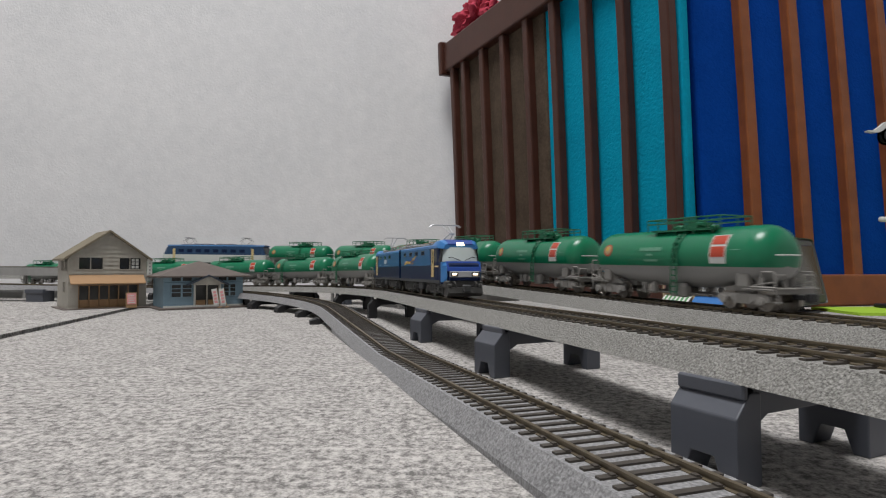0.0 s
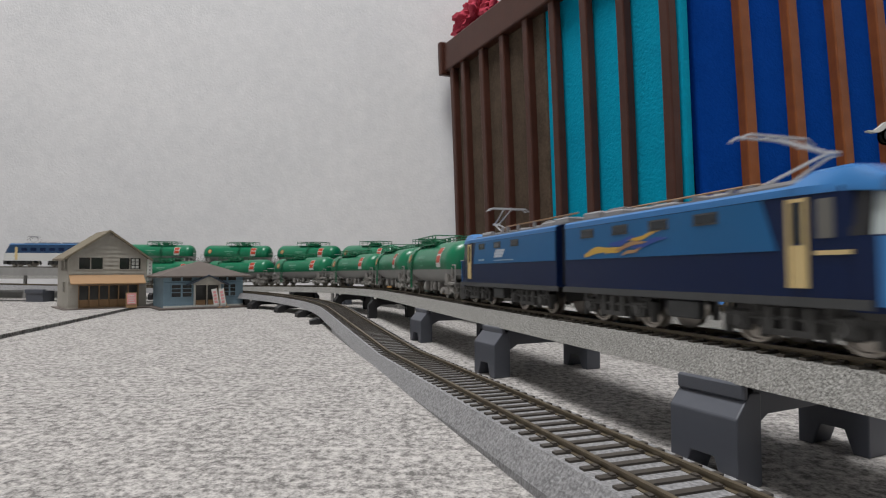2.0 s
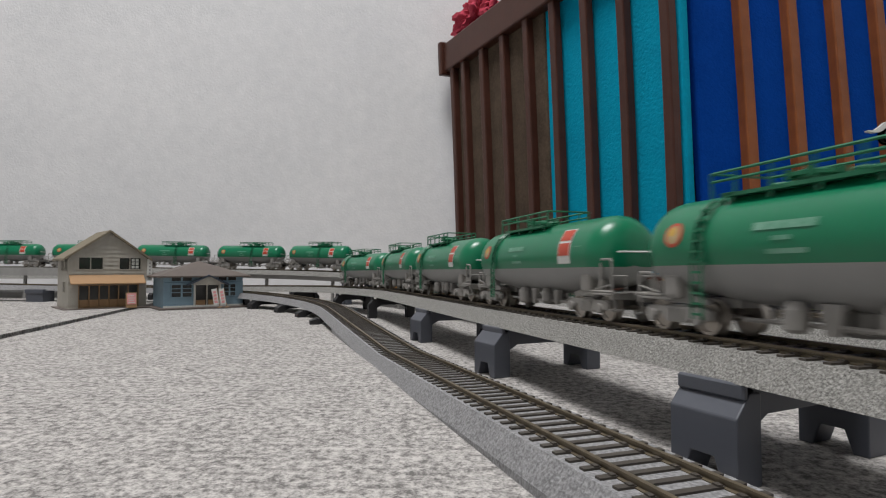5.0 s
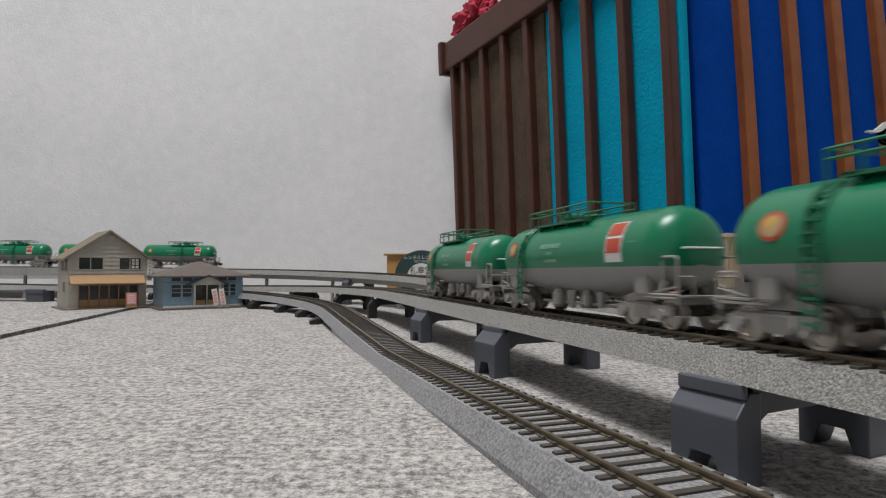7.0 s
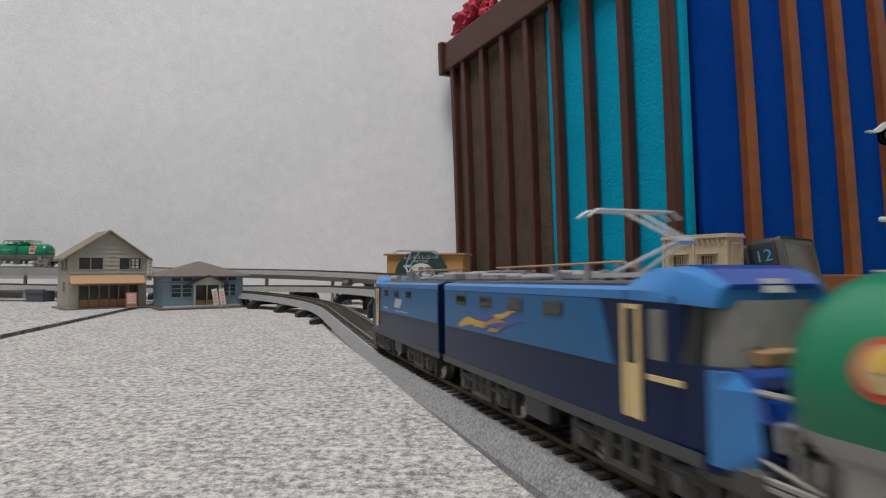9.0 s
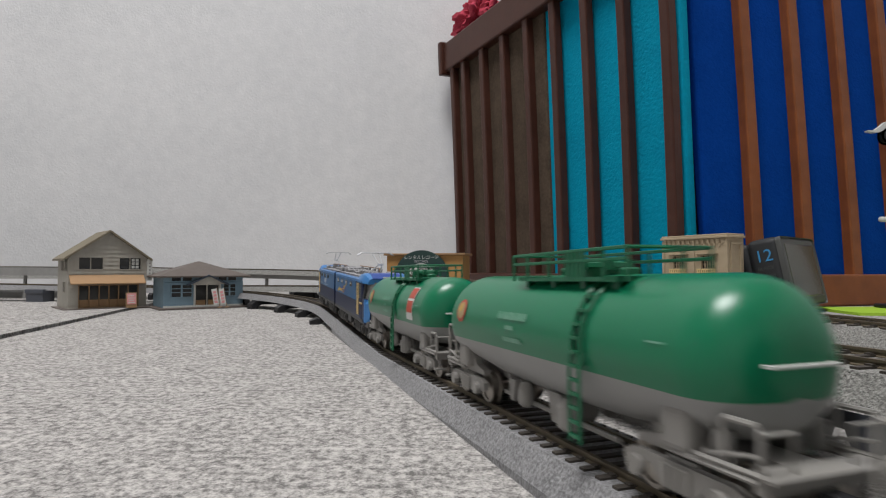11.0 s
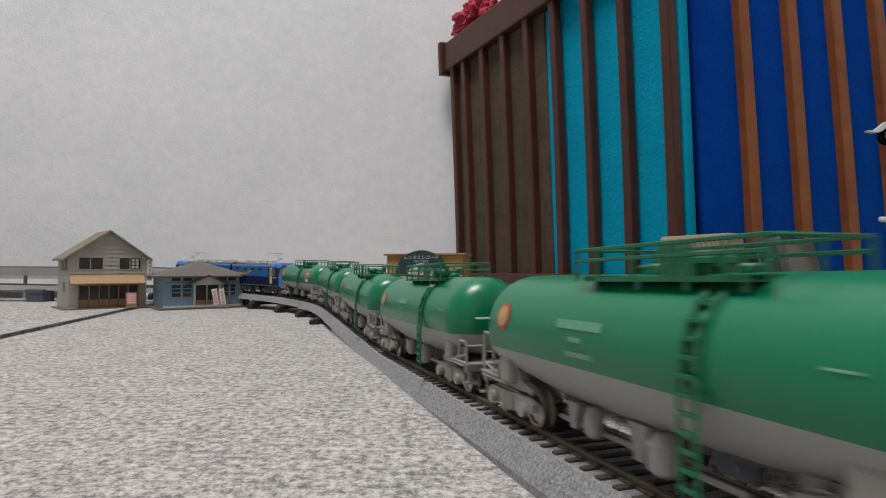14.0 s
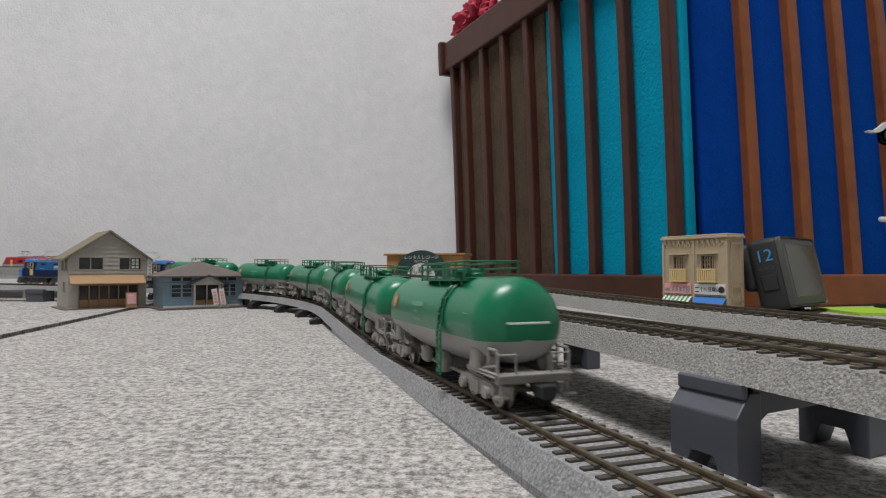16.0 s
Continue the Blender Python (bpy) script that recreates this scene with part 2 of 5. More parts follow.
def along(track, s):
    """x, y, z of the rail top's middle and the heading, s millimetres along a track."""
    q = TRACKS[track]
    z = EYE + float(np.interp(s, KNOTS, q["z"]))
    x, y, h = q["x"], q.get("y", 100.0), q["h"]
    if s <= 0:
        d = max(s, BACK)
        x, y = x + d * math.cos(h), y + d * math.sin(h)
        if s < BACK:
            d = s - BACK
            return x + d * math.cos(BACK_H), y + d * math.sin(BACK_H), z, BACK_H
        return x, y, z, h
    for length, r in q["runs"]:
        d = min(s, length)
        if r:
            k = h + d / r
            x, y = x + r * (math.sin(k) - math.sin(h)), y - r * (math.cos(k) - math.cos(h))
            h = k
        else:
            x, y = x + d * math.cos(h), y + d * math.sin(h)
        s -= d
        if s <= 0:
            break
    return x, y, z, h


def sweep(track, outline, s0, s1, step=12.0):
    """Sweeps an outline of (sideways, up) along a track."""
    bm = bmesh.new()
    rings = []
    n = int((s1 - s0) / step)
    for i in range(n + 1):
        x, y, z, h = along(track, s0 + (s1 - s0) * i / n)
        rings.append([(x - v * math.sin(h), y + v * math.cos(h), z + w) for v, w in outline])
    loft(bm, rings)
    return bm


# ---- the room ----
WALL_Y = 852.0


def room():
    floor_bm = bmesh.new()
    box(floor_bm, -2600, 1700, -2400, WALL_Y + 60, -40, -4)
    tagged(part("floor", floor_bm, M["black"]), "dark floor under the grey felt mats", "floor", kind="structure")
    # two felt mats with a narrow dark gap between them
    def seam(y):
        return -146.0 - 0.227 * y
    for side, label in ((1, "grey speckled felt mat under the tracks"), (-1, "grey speckled felt mat beyond a narrow dark gap")):
        bm = bmesh.new()
        y0, y1 = -2390, WALL_Y - 1
        if side > 0:
            outline = [(seam(y0) + 3.0, y0), (1690, y0), (1690, y1), (seam(y1) + 3.0, y1)]
        else:
            outline = [(-2590, y0), (seam(y0) - 3.0, y0), (seam(y1) - 3.0, y1), (-2590, y1)]
        prism(bm, outline, "z", -4 + 0.02, 0 if side > 0 else 0.8)
        tagged(part("felt_mat", bm, M["felt"]), label, "mat", kind="structure")
    for name, b in (("wall_north", (-2600, 1700, WALL_Y, WALL_Y + 60)), ("wall_south", (-2600, 1700, -2460, -2400)), ("wall_west", (-2660, -2600, -2460, WALL_Y + 60)), ("wall_east", (1700, 1760, -2460, WALL_Y + 60))):
        bm = bmesh.new()
        box(bm, *b, -40, 2400)
        tagged(part(name, bm, M["wallpaper"]), "pale grey wall with faintly mottled wallpaper", "wall", kind="structure")
    bm = bmesh.new()
    box(bm, -2660, 1760, -2460, WALL_Y + 60, 2400, 2440)
    tagged(part("ceiling", bm, M["paint"]), "plain white ceiling of the room", "ceiling", kind="structure")


room()

RAIL_SPAN = (-1500.0, 2300.0)
NEAR_SPAN = (-120.0, 955.0)


def railway(track, label, ballast, wide=12.4, tie=8.5):
    t = thing("railway_track", label, "railway track", "model railway tracks")
    part("roadbed", sweep(track, [(-wide, -5.5), (-tie - 0.7, -1.1), (tie + 0.7, -1.1), (wide, -5.5)], *RAIL_SPAN), ballast, t, "grey grained plastic ballast bed")
    for side in (1, -1):
        c = 4.85 * side
        prof = [(c - 0.6, -1.3), (c - 0.6, -0.95), (c - 0.2, -0.8), (c - 0.2, -0.45), (c - 0.36, -0.38), (c - 0.36, 0), (c + 0.36, 0), (c + 0.36, -0.38), (c + 0.2, -0.45), (c + 0.2, -0.8), (c + 0.6, -0.95), (c + 0.6, -1.3)]
        part("rail", sweep(track, prof, *RAIL_SPAN, 8.0), M["rail"], t, "tarnished brown metal rail")
    bm = bmesh.new()
    box(bm, -0.58, 0.58, -tie, tie, -1.7, -0.78)
    for side in (1, -1):
        for k in (1, -1):
            box(bm, -0.5, 0.5, side * 4.85 + k * 0.95 - 0.35, side * 4.85 + k * 0.95 + 0.35, -0.85, -0.55)
    me = mesh_of("sleeper", bm, M["sleeper"])
    rest = bmesh.new()
    pitch = 3.6
    s = RAIL_SPAN[0]
    while s < RAIL_SPAN[1]:
        s += pitch
        x, y, z, h = along(track, s)
        if NEAR_SPAN[0] < s < NEAR_SPAN[1]:
            ob = new("sleeper", me)
            ob.parent = t
            ob.matrix_basis = pose(x * MM, y * MM, z * MM, 0, 0, math.degrees(h) + random.uniform(-0.3, 0.3))
        else:
            v = box(rest, -0.58, 0.58, -tie, tie, -1.7, -0.78)
            bmesh.ops.transform(rest, matrix=Matrix.Translation((x, y, z)) @ Matrix.Rotation(h, 4, "Z"), verts=v)
    tagged(part("sleepers", rest, M["sleeper"], t), kind="stuff")
    return t


def pier(track, s, left=17.0, right=17.0, thick=12.0, mat="pier", turn=0.0):
    """One viaduct pier: two notched legs, a cross beam and clips that hold the track bed."""
    x, y, z, heading = along(track, s)
    top = z - 5.6
    drop = min(4.6, max(top * 0.4, 0.4))
    t = thing("viaduct_pier", "dark grey plastic viaduct pier under the track bed", "pier", "viaduct piers")
    a = thick / 2
    n = max(0.3, min(4.0, top * 0.3))

    def piece(name, bm):
        ob = part(name, bm, M[mat], t)
        bv = ob.modifiers.new("bevel", "BEVEL")
        bv.width, bv.segments, bv.limit_method = 0.25 * MM, 2, "ANGLE"

    for sgn, out in ((1, left), (-1, right)):
        inner = out - 5.5
        bm = bmesh.new()
        rings = []
        for yy, high in ((out, top - drop), (out - 3.0, top - drop * 0.25), (inner, top - drop * 0.25)):
            rings.append([(u, sgn * yy, w) for u, w in ((-a, 0), (-a + 2.6, 0), (-a + 4.0, n), (a - 4.0, n), (a - 2.6, 0), (a, 0), (a, high), (-a, high))])
        loft(bm, rings)
        piece("leg", bm)
        bm = bmesh.new()
        box(bm, -a, a, min(sgn * 12.2, sgn * 13.4), max(sgn * 12.2, sgn * 13.4), top - drop * 0.25 - 1.0, top + 0.3, 0.35, 2)
        piece("clip", bm)
    bm = bmesh.new()
    li, ri, d = left - 5.6, 5.6 - right, min(5.0, top * 0.5)
    prism(bm, [(li, top - d - 2), (li, top - 0.06), (ri, top - 0.06), (ri, top - d - 2), (ri + 3.5, top - d), (li - 3.5, top - d)], "x", -a + 1.4, a - 1.4)
    piece("cross_beam", bm)
    return place(t, x, y, 0, 0, 0, math.degrees(heading) + turn)


railway("a", "raised model track with brown rails on viaduct piers", M["ballast"])
track_b = railway("b", "climbing model track on a grey viaduct", M["ballast"])
part("girder", sweep("b", [(-9.5, -9.6), (-11.5, -5.6), (11.5, -5.6), (9.5, -9.6)], 230, 1500), M["deck"], track_b, "pale grey viaduct girder")
for v in (13.2, -13.2):
    part("parapet", sweep("b", [(v - 0.7, -9.6), (v - 0.7, -1.4), (v + 0.7, -1.4), (v + 0.7, -9.6)], 730, 1500), M["deck"], track_b, "pale grey viaduct parapet")
track_c = railway("c", "model track climbing from the felt mat to the curve", M["ballast_smooth"], 10.7, 7.8)
part("ballast_skirt", sweep("c", [(-10.7, -9.0), (-10.7, -5.4), (10.7, -5.4), (10.7, -9.0)], -1500, 200), M["ballast_smooth"], track_c)
for s, out in ((-6.0, 15.0), (83, 16.2), (167, 16.2)):
    pier("a", s, out, 23.6, 12.0, "pier", 9)
for s in (290, 370, 450, 530, 640, 710, 1150, 1400):
    pier("a", s, 15.6, 15.6, 5.0, "black")
for s in (250, 305, 355, 405, 460, 530, 600, 1000, 1300):
    pier("c", s, 17.0, 15.6, 8.0, "black")


def block_pier(track, s):
    """A plain boxy pier with a shallow recess on each face."""
    x, y, z, h = along(track, s)
    t = thing("viaduct_pier", "dark blue-grey boxy plastic pier under the far curve", "pier", "viaduct piers")
    bm = bmesh.new()
    box(bm, -9, 9, 2, 16, 0, z - 5.6, 0.5, 2)
    part("block", bm, M["pier"], t)
    bm = bmesh.new()
    box(bm, -9.6, 9.6, 13.5, 17, z - 8.2, z - 4.4, 0.4, 2)
    part("clip", bm, M["pier"], t)
    return place(t, x, y, 0, 0, 0, math.degrees(h))


block_pier("c", 673)
for s in (470, 690, 770, 1150, 1450):
    pier("b", s, 15.6, 15.6, 8.0)


def slim_post(track, s, side):
    x, y, z, h = along(track, s)
    bm = bmesh.new()
    box(bm, -1.3, 1.3, -1.3, 1.3, 0, z - 9.4, 0.2)
    box(bm, -2, 2, -2, 2, 0, 1.2, 0.2)
    ob = part("viaduct_post", bm, M["deck"])
    place(ob, x - side * math.sin(h), y + side * math.cos(h), 0, 0, 0, math.degrees(h))
    return tagged(ob, "slim pale grey post under the viaduct girder", "post", "viaduct posts")


for s in (395, 500, 590, 860):
    slim_post("b", s, 6.0)
track_e = thing("railway_track", "distant model track along the wall", "railway track", "model railway tracks")
part("roadbed", sweep("e", [(-12.4, -5.5), (-9.4, -1.1), (9.4, -1.1), (12.4, -5.5)], 0, 2100, 100), M["ballast"], track_e)
for v in (4.85, -4.85):
    part("rail", sweep("e", [(v - 0.36, -1.3), (v - 0.36, 0), (v + 0.36, 0), (v + 0.36, -1.3)], 0, 2100, 100), M["rail"], track_e)
for s in (60, 900, 1500, 2000):
    pier("e", s, 15.6, 15.6, 8.0)
bm = sweep("d", [(-12.4, -10.5), (-12.4, -4), (-9.2, -1.7), (9.2, -1.7), (12.4, -4), (12.4, -10.5)], 120, 900)
tagged(part("siding_roadbed", bm, M["deck"]), "low grey siding bed near the wall", "roadbed")

# ---- the slatted screen behind the layout ----
def screen_panel(name, label, origin, yaw, lean, slats, length, height, wood, foams, base_h, slat_w, bow=0.0):
    """A slatted wooden panel that leans back a little; origin is its low front end, yaw its way along."""
    t = thing(name, label, "slatted screen")
    t.matrix_basis = pose(origin[0] * MM, origin[1] * MM, 0, 0, 0, yaw) @ pose(0, 0, 0, -lean, 0, 0)
    for q in slats:
        bm = bmesh.new()
        w, c, n = slat_w / 2, 1.4, 12
        rings = []
        for i in range(n + 1):
            u = i / n
            o = q + bow * 4 * u * (1 - u)
            rings.append([(o + a, b, base_h - 2 + (height - base_h + 2) * u) for a, b in ((-w, -4.5 + c), (-w + c * 0.3, -4.5 + c * 0.3), (-w + c, -4.5), (w - c, -4.5), (w - c * 0.3, -4.5 + c * 0.3), (w, -4.5 + c), (w, 4.5), (-w, 4.5))])
        loft(bm, rings)
        part("slat", bm, wood, t)
    bm = bmesh.new()
    box(bm, -6, length, -9, 9, 0, base_h, 1.5, 2)
    part("bottom_rail", bm, wood, t)
    bm = bmesh.new()
    box(bm, -8, length, -8, 8, height - 4, height + 36, 2, 2)
    part("top_rail", bm, wood, t)
    bm = bmesh.new()
    box(bm, -14, -4, -13, 13, height - 8, height + 40, 2, 2)
    part("rail_end", bm, wood, t)
    for q0, q1, d, mat, lab, h in foams:
        bm = bmesh.new()
        box(bm, q0, q1, 4.9 + d, 14.9 + d, base_h - 8, h, 2.5, 2)
        part("panel_sheet", bm, mat, t, lab)
    return t


D1 = math.degrees(math.atan2(-0.89, 0.45))
far_end = (195 - 0.45 * 385, 475 + 0.89 * 385)
screen_panel("slatted_screen", "dark brown slatted wooden screen backed with cloth and turquoise foam", far_end, D1, -2.2, [385 - 49 * k for k in range(8)] + [10], 402, 322, M["dark_wood"],
             [(2, 214, 0, M["brown_felt"], "dark brown cloth backing", 352), (209, 393, 3, M["teal"], "turquoise foam sheet", 352)], 27, 10, 1.6)
D2 = math.degrees(math.atan2(0.24, 0.97))
screen_panel("slatted_screen", "orange-brown slatted wooden screen backed with blue foam", (222, 466.5), D2, 4.0, [44, 96, 147, 198, 248, 297], 330, 520, M["orange_wood"],
             [(0, 330, 0, M["blue_foam"], "deep blue foam sheet", 700)], 27, 11, 3.5)


def crumpled_cloth():
    bm = bmesh.new()
    bmesh.ops.create_icosphere(bm, subdivisions=5, radius=1.0)
    for v in bm.verts:
        n = noise.fractal(v.co * 2.2, 1.0, 2.0, 4) * 0.35 + abs(noise.noise(v.co * 4.5)) * 0.3
        v.co = Vector((v.co.x * 48, v.co.y * 26, v.co.z * 30)) * (0.8 + n)
    ob = part("folded_cloth", bm, M["cloth"], None, "", 60)
    place(ob, 47, 800, 388, 0, 0, D1)
    return tagged(ob, "crumpled pinkish red cloth on top of the screen", "cloth")


crumpled_cloth()


def white_fan_blade():
    """A white moulded arm with two blades that reaches into view beside the screen."""
    t = thing("wall_bracket", "white and dark moulded bracket with thin blades", "bracket")
    bm = bmesh.new()
    loft(bm, [[(x, -2.0, z - h), (x, 2.0, z - h), (x, 2.0, z + h), (x, -2.0, z + h)] for x, z, h in ((0, 136, 0.4), (5, 135.5, 0.9), (9, 137, 2.0), (14, 140, 3.0), (30, 142, 3.5))])
    part("blade", bm, M["white"], t)
    bm = bmesh.new()
    loft(bm, [[(16 + r * math.cos(k * math.pi / 8), y, 132 + r * math.sin(k * math.pi / 8)) for k in range(16)] for y, r in ((-3, 6.5), (-3, 4.8), (2, 4.8), (2, 6.5))])
    part("ring", bm, M["rubber"], t)
    bm = bmesh.new()
    loft(bm, [[(16 + r * math.cos(k * math.pi / 8), y, 132 + r * math.sin(k * math.pi / 8)) for k in range(16)] for y, r in ((-2, 4.6), (1, 4.6))])
    part("lens", bm, M["lamp_off"], t)
    bm = bmesh.new()
    box(bm, 8, 30, -2, 2, 66, 70, 1.5, 2)
    part("arm", bm, M["white"], t)
    bm = bmesh.new()
    box(bm, 22, 32, -4, 4, 0, 146, 2, 2)
    part("stand", bm, M["black"], t)
    bm = bmesh.new()
    box(bm, 12, 42, -14, 14, 0, 3, 1, 2)
    part("foot", bm, M["black"], t)
    place(t, 326, 434, 2.1)
    return t


white_fan_blade()

# black strip added to draw the dark gap between the two screens
bm = bmesh.new()
box(bm, -13, 8, -3, 3, 0.03, 760, 1, 2)
tagged(place(part("screen_post", bm, M["black"]), 224, 487, 0.6, -4, 0, D2), "black strip added for the dark gap between the two slatted screens", "post")

bm = bmesh.new()
prism(bm, [(286, 392), (520, 350), (540, 470), (292, 452)], "z", 0.02, 2.0)
tagged(part("green_sheet", bm, M["lime"]), "bright lime green sheet lying on the felt", "sheet")


# ---- writing with the built-in font ----
def writing(name, text, size, mat, parent, m, depth=0.0, label=""):
    cu = bpy.data.curves.new(name, "FONT")
    cu.body, cu.size, cu.extrude, cu.align_x, cu.align_y = text, size * MM, 0.00008, "CENTER", "CENTER"
    tmp = bpy.data.objects.new(name, cu)
    me = bpy.data.meshes.new_from_object(tmp)
    bpy.data.objects.remove(tmp)
    bpy.data.curves.remove(cu)
    me.materials.clear()
    me.materials.append(mat)
    ob = new(name, me)
    ob.parent = parent
    ob.matrix_basis = m
    return tagged(ob, label) if label else ob


FRONT = Matrix.Rotation(radians(90), 4, "X")


def boards(parent, x0, x1, z0, z1, y, mat, pitch=3.4, gaps=()):
    """Lapped boards over a wall's front, each its own piece; gaps: openings as (x0, x1, z0, z1)."""
    z = z0
    while z < z1 - 0.3:
        top = min(z + pitch, z1)
        spans = [(x0, x1)]
        for gx0, gx1, gz0, gz1 in gaps:
            if gz0 < top - 0.6 and gz1 > z + 0.6:
                nxt = []
                for a, b in spans:
                    if gx0 > a:
                        nxt.append((a, min(b, gx0)))
                    if gx1 < b:
                        nxt.append((max(a, gx1), b))
                spans = [q for q in nxt if q[1] - q[0] > 0.2]
        for a, b in spans:
            bm = bmesh.new()
            prism(bm, [(y, z), (y - 0.75, z), (y - 0.2, top), (y, top)], "x", a, b)
            part("board", bm, mat, parent)
        z = top


def window(parent, x0, x1, z0, z1, y, frame_mat, cols=2, rows=1, deep=1.2):
    bm = bmesh.new()
    box(bm, x0, x1, y + deep, y + deep + 0.3, z0, z1)
    w = part("window", bm, M["pane"], parent)
    bm = bmesh.new()
    f = 0.55
    for a, b, c, d in ((x0 - f, x0, z0 - f, z1 + f), (x1, x1 + f, z0 - f, z1 + f), (x0, x1, z0 - f, z0), (x0, x1, z1, z1 + f)):
        box(bm, a, b, y - 0.95, y + deep, c, d)
    for k in range(1, cols):
        x = x0 + (x1 - x0) * k / cols
        box(bm, x - 0.35, x + 0.35, y + 0.2, y + deep, z0, z1)
    for k in range(1, rows):
        z = z0 + (z1 - z0) * k / rows
        box(bm, x0, x1, y + 0.3, y + deep, z - 0.25, z + 0.25)
    part("window_frame", bm, frame_mat, w)
    return w


def wall_with_holes(bm, x0, x1, z0, z1, y0, y1, holes):
    """A wall of boxes round rectangular openings that share no height band partly."""
    zs = sorted({z0, z1, *[h[2] for h in holes], *[h[3] for h in holes]})
    for a, b in zip(zs, zs[1:]):
        cuts = sorted([(h[0], h[1]) for h in holes if h[2] <= a and h[3] >= b])
        x = x0
        for c0, c1 in cuts:
            if c0 > x:
                box(bm, x, c0, y0, y1, a, b)
            x = c1
        if x < x1:
            box(bm, x, x1, y0, y1, a, b)


def grey_house():
    t = thing("model_house", "grey clapboard model house with tan awning and shop front", "model house", "model buildings")
    W, D, H, R = 30.0, 46.0, 41.5, 61.5
    front = -D / 2
    wins = [(-22.5, -5.0, 32.0, 41.0), (8.0, 25.0, 32.0, 41.0)]
    shop = (-22.0, 23.0, 2.0, 19.0)
    bm = bmesh.new()
    wall_with_holes(bm, -W, W, 0.8, H, front, front + 1.2, [shop] + wins)
    prism(bm, [(-W, H), (W, H), (0, R)], "y", front, front + 1.2)
    part("front_wall", bm, M["clapboard"], t)
    boards(t, -W, W, 22.0, H, front, M["clapboard"], 3.3, wins)
    for a, b in ((-W, -22.4), (23.4, W)):
        boards(t, a, b, 1, 19.5, front, M["clapboard"], 3.3)
    z = H
    while z < R - 3:
        k = (R - z - 1.5) / (R - H)
        boards(t, -W * k, W * k, z, z + 3.3, front, M["clapboard"], 3.3)
        z += 3.3
    bm = bmesh.new()
    box(bm, W - 1.2, W, front + 1.2, D / 2, 0.8, H)
    part("side_wall", bm, M["clapboard"], t)
    bm = bmesh.new()
    box(bm, -W, -W + 1.2, front + 1.2, D / 2, 0.8, H)
    part("side_wall", bm, M["clapboard"], t)
    bm = bmesh.new()
    box(bm, -W + 1.2, W - 1.2, D / 2 - 1.2, D / 2, 0.8, H)
    prism(bm, [(-W + 1.2, H), (W - 1.2, H), (0, R - 1)], "y", D / 2 - 1.2, D / 2)
    part("back_wall", bm, M["clapboard"], t)
    # windows of the west side
    for y0, y1, z0, z1 in ((-19, -11, 31, 40), (-5, 3, 31, 40), (-12, -4, 14, 22)):
        bm = bmesh.new()
        box(bm, -W - 0.25, -W + 0.1, y0, y1, z0, z1)
        w = part("window", bm, M["pane"], t)
        bm = bmesh.new()
        for a, b, c, d in ((y0 - 0.5, y0, z0, z1), (y1, y1 + 0.5, z0, z1), (y0 - 0.5, y1 + 0.5, z1, z1 + 0.5), (y0 - 0.5, y1 + 0.5, z0 - 0.5, z0), ((y0 + y1) / 2 - 0.3, (y0 + y1) / 2 + 0.3, z0, z1)):
            box(bm, -W - 0.6, -W, a, b, c, d)
        part("window_frame", bm, M["clapboard"], w)
    for q in wins:
        window(t, *q, front, M["clapboard"], 2, 1)
    # papered panes behind the right-hand window
    bm = bmesh.new()
    for k in range(2):
        for j in range(3):
            box(bm, 18.0 + 3.2 * k, 20.4 + 3.2 * k, front + 0.9, front + 1.15, 32.6 + 2.8 * j, 34.8 + 2.8 * j)
    part("paper_panes", bm, M["white"], t, "white paper panes")
    # shop front with sliding doors
    w = window(t, *shop, front, M["wood_tan"], 6, 1, 1.8)
    for k in range(6):
        a = -22 + 7.5 * k
        bm = bmesh.new()
        box(bm, a + 0.5, a + 7.0, front + 0.9, front + 1.6, 2.0, 8.0, 0.2)
        part("door_panel", bm, M["wood_tan"], t)
    bm = bmesh.new()
    prism(bm, [(front, 27.8), (front - 8.5, 21.0), (front - 8.5, 20.2), (front, 26.8)], "x", -W + 0.5, W - 2.6)
    part("awning", bm, M["awning"], t, "tan sloping awning")
    # roof slabs
    for s in (1, -1):
        bm = bmesh.new()
        prism(bm, [(0, R + 1.8), (s * (W + 4), H - 1.2), (s * (W + 4), H - 2.8), (0, R)], "y", front - 3.5, D / 2 + 3)
        part("roof_slope", bm, M["olive_roof"], t, "olive brown roof slope")
    bm = bmesh.new()
    box(bm, -W - 4, W + 8, front - 6, D / 2 + 4, 0.05, 1.6, 0.3)
    part("base_plate", bm, M["brown_roof"], t)
    bm = bmesh.new()
    box(bm, W + 0.2, W + 4.4, front - 1.4, front - 0.6, 22.5, 40.5)
    part("hanging_sign", bm, M["white"], t, "white upright sign with lettering bars")
    bm = bmesh.new()
    for k in range(5):
        box(bm, W + 1.8, W + 2.9, front - 1.55, front - 1.4, 25 + 2.8 * k, 26.3 + 2.8 * k)
    part("sign_lettering", bm, M["roof_grey"], t)
    return t


house = grey_house()
house.matrix_basis = pose(-0.2815, 0.470, 0, 0, 0, 43) @ Matrix.Diagonal((0.92, 0.92, 1, 1))


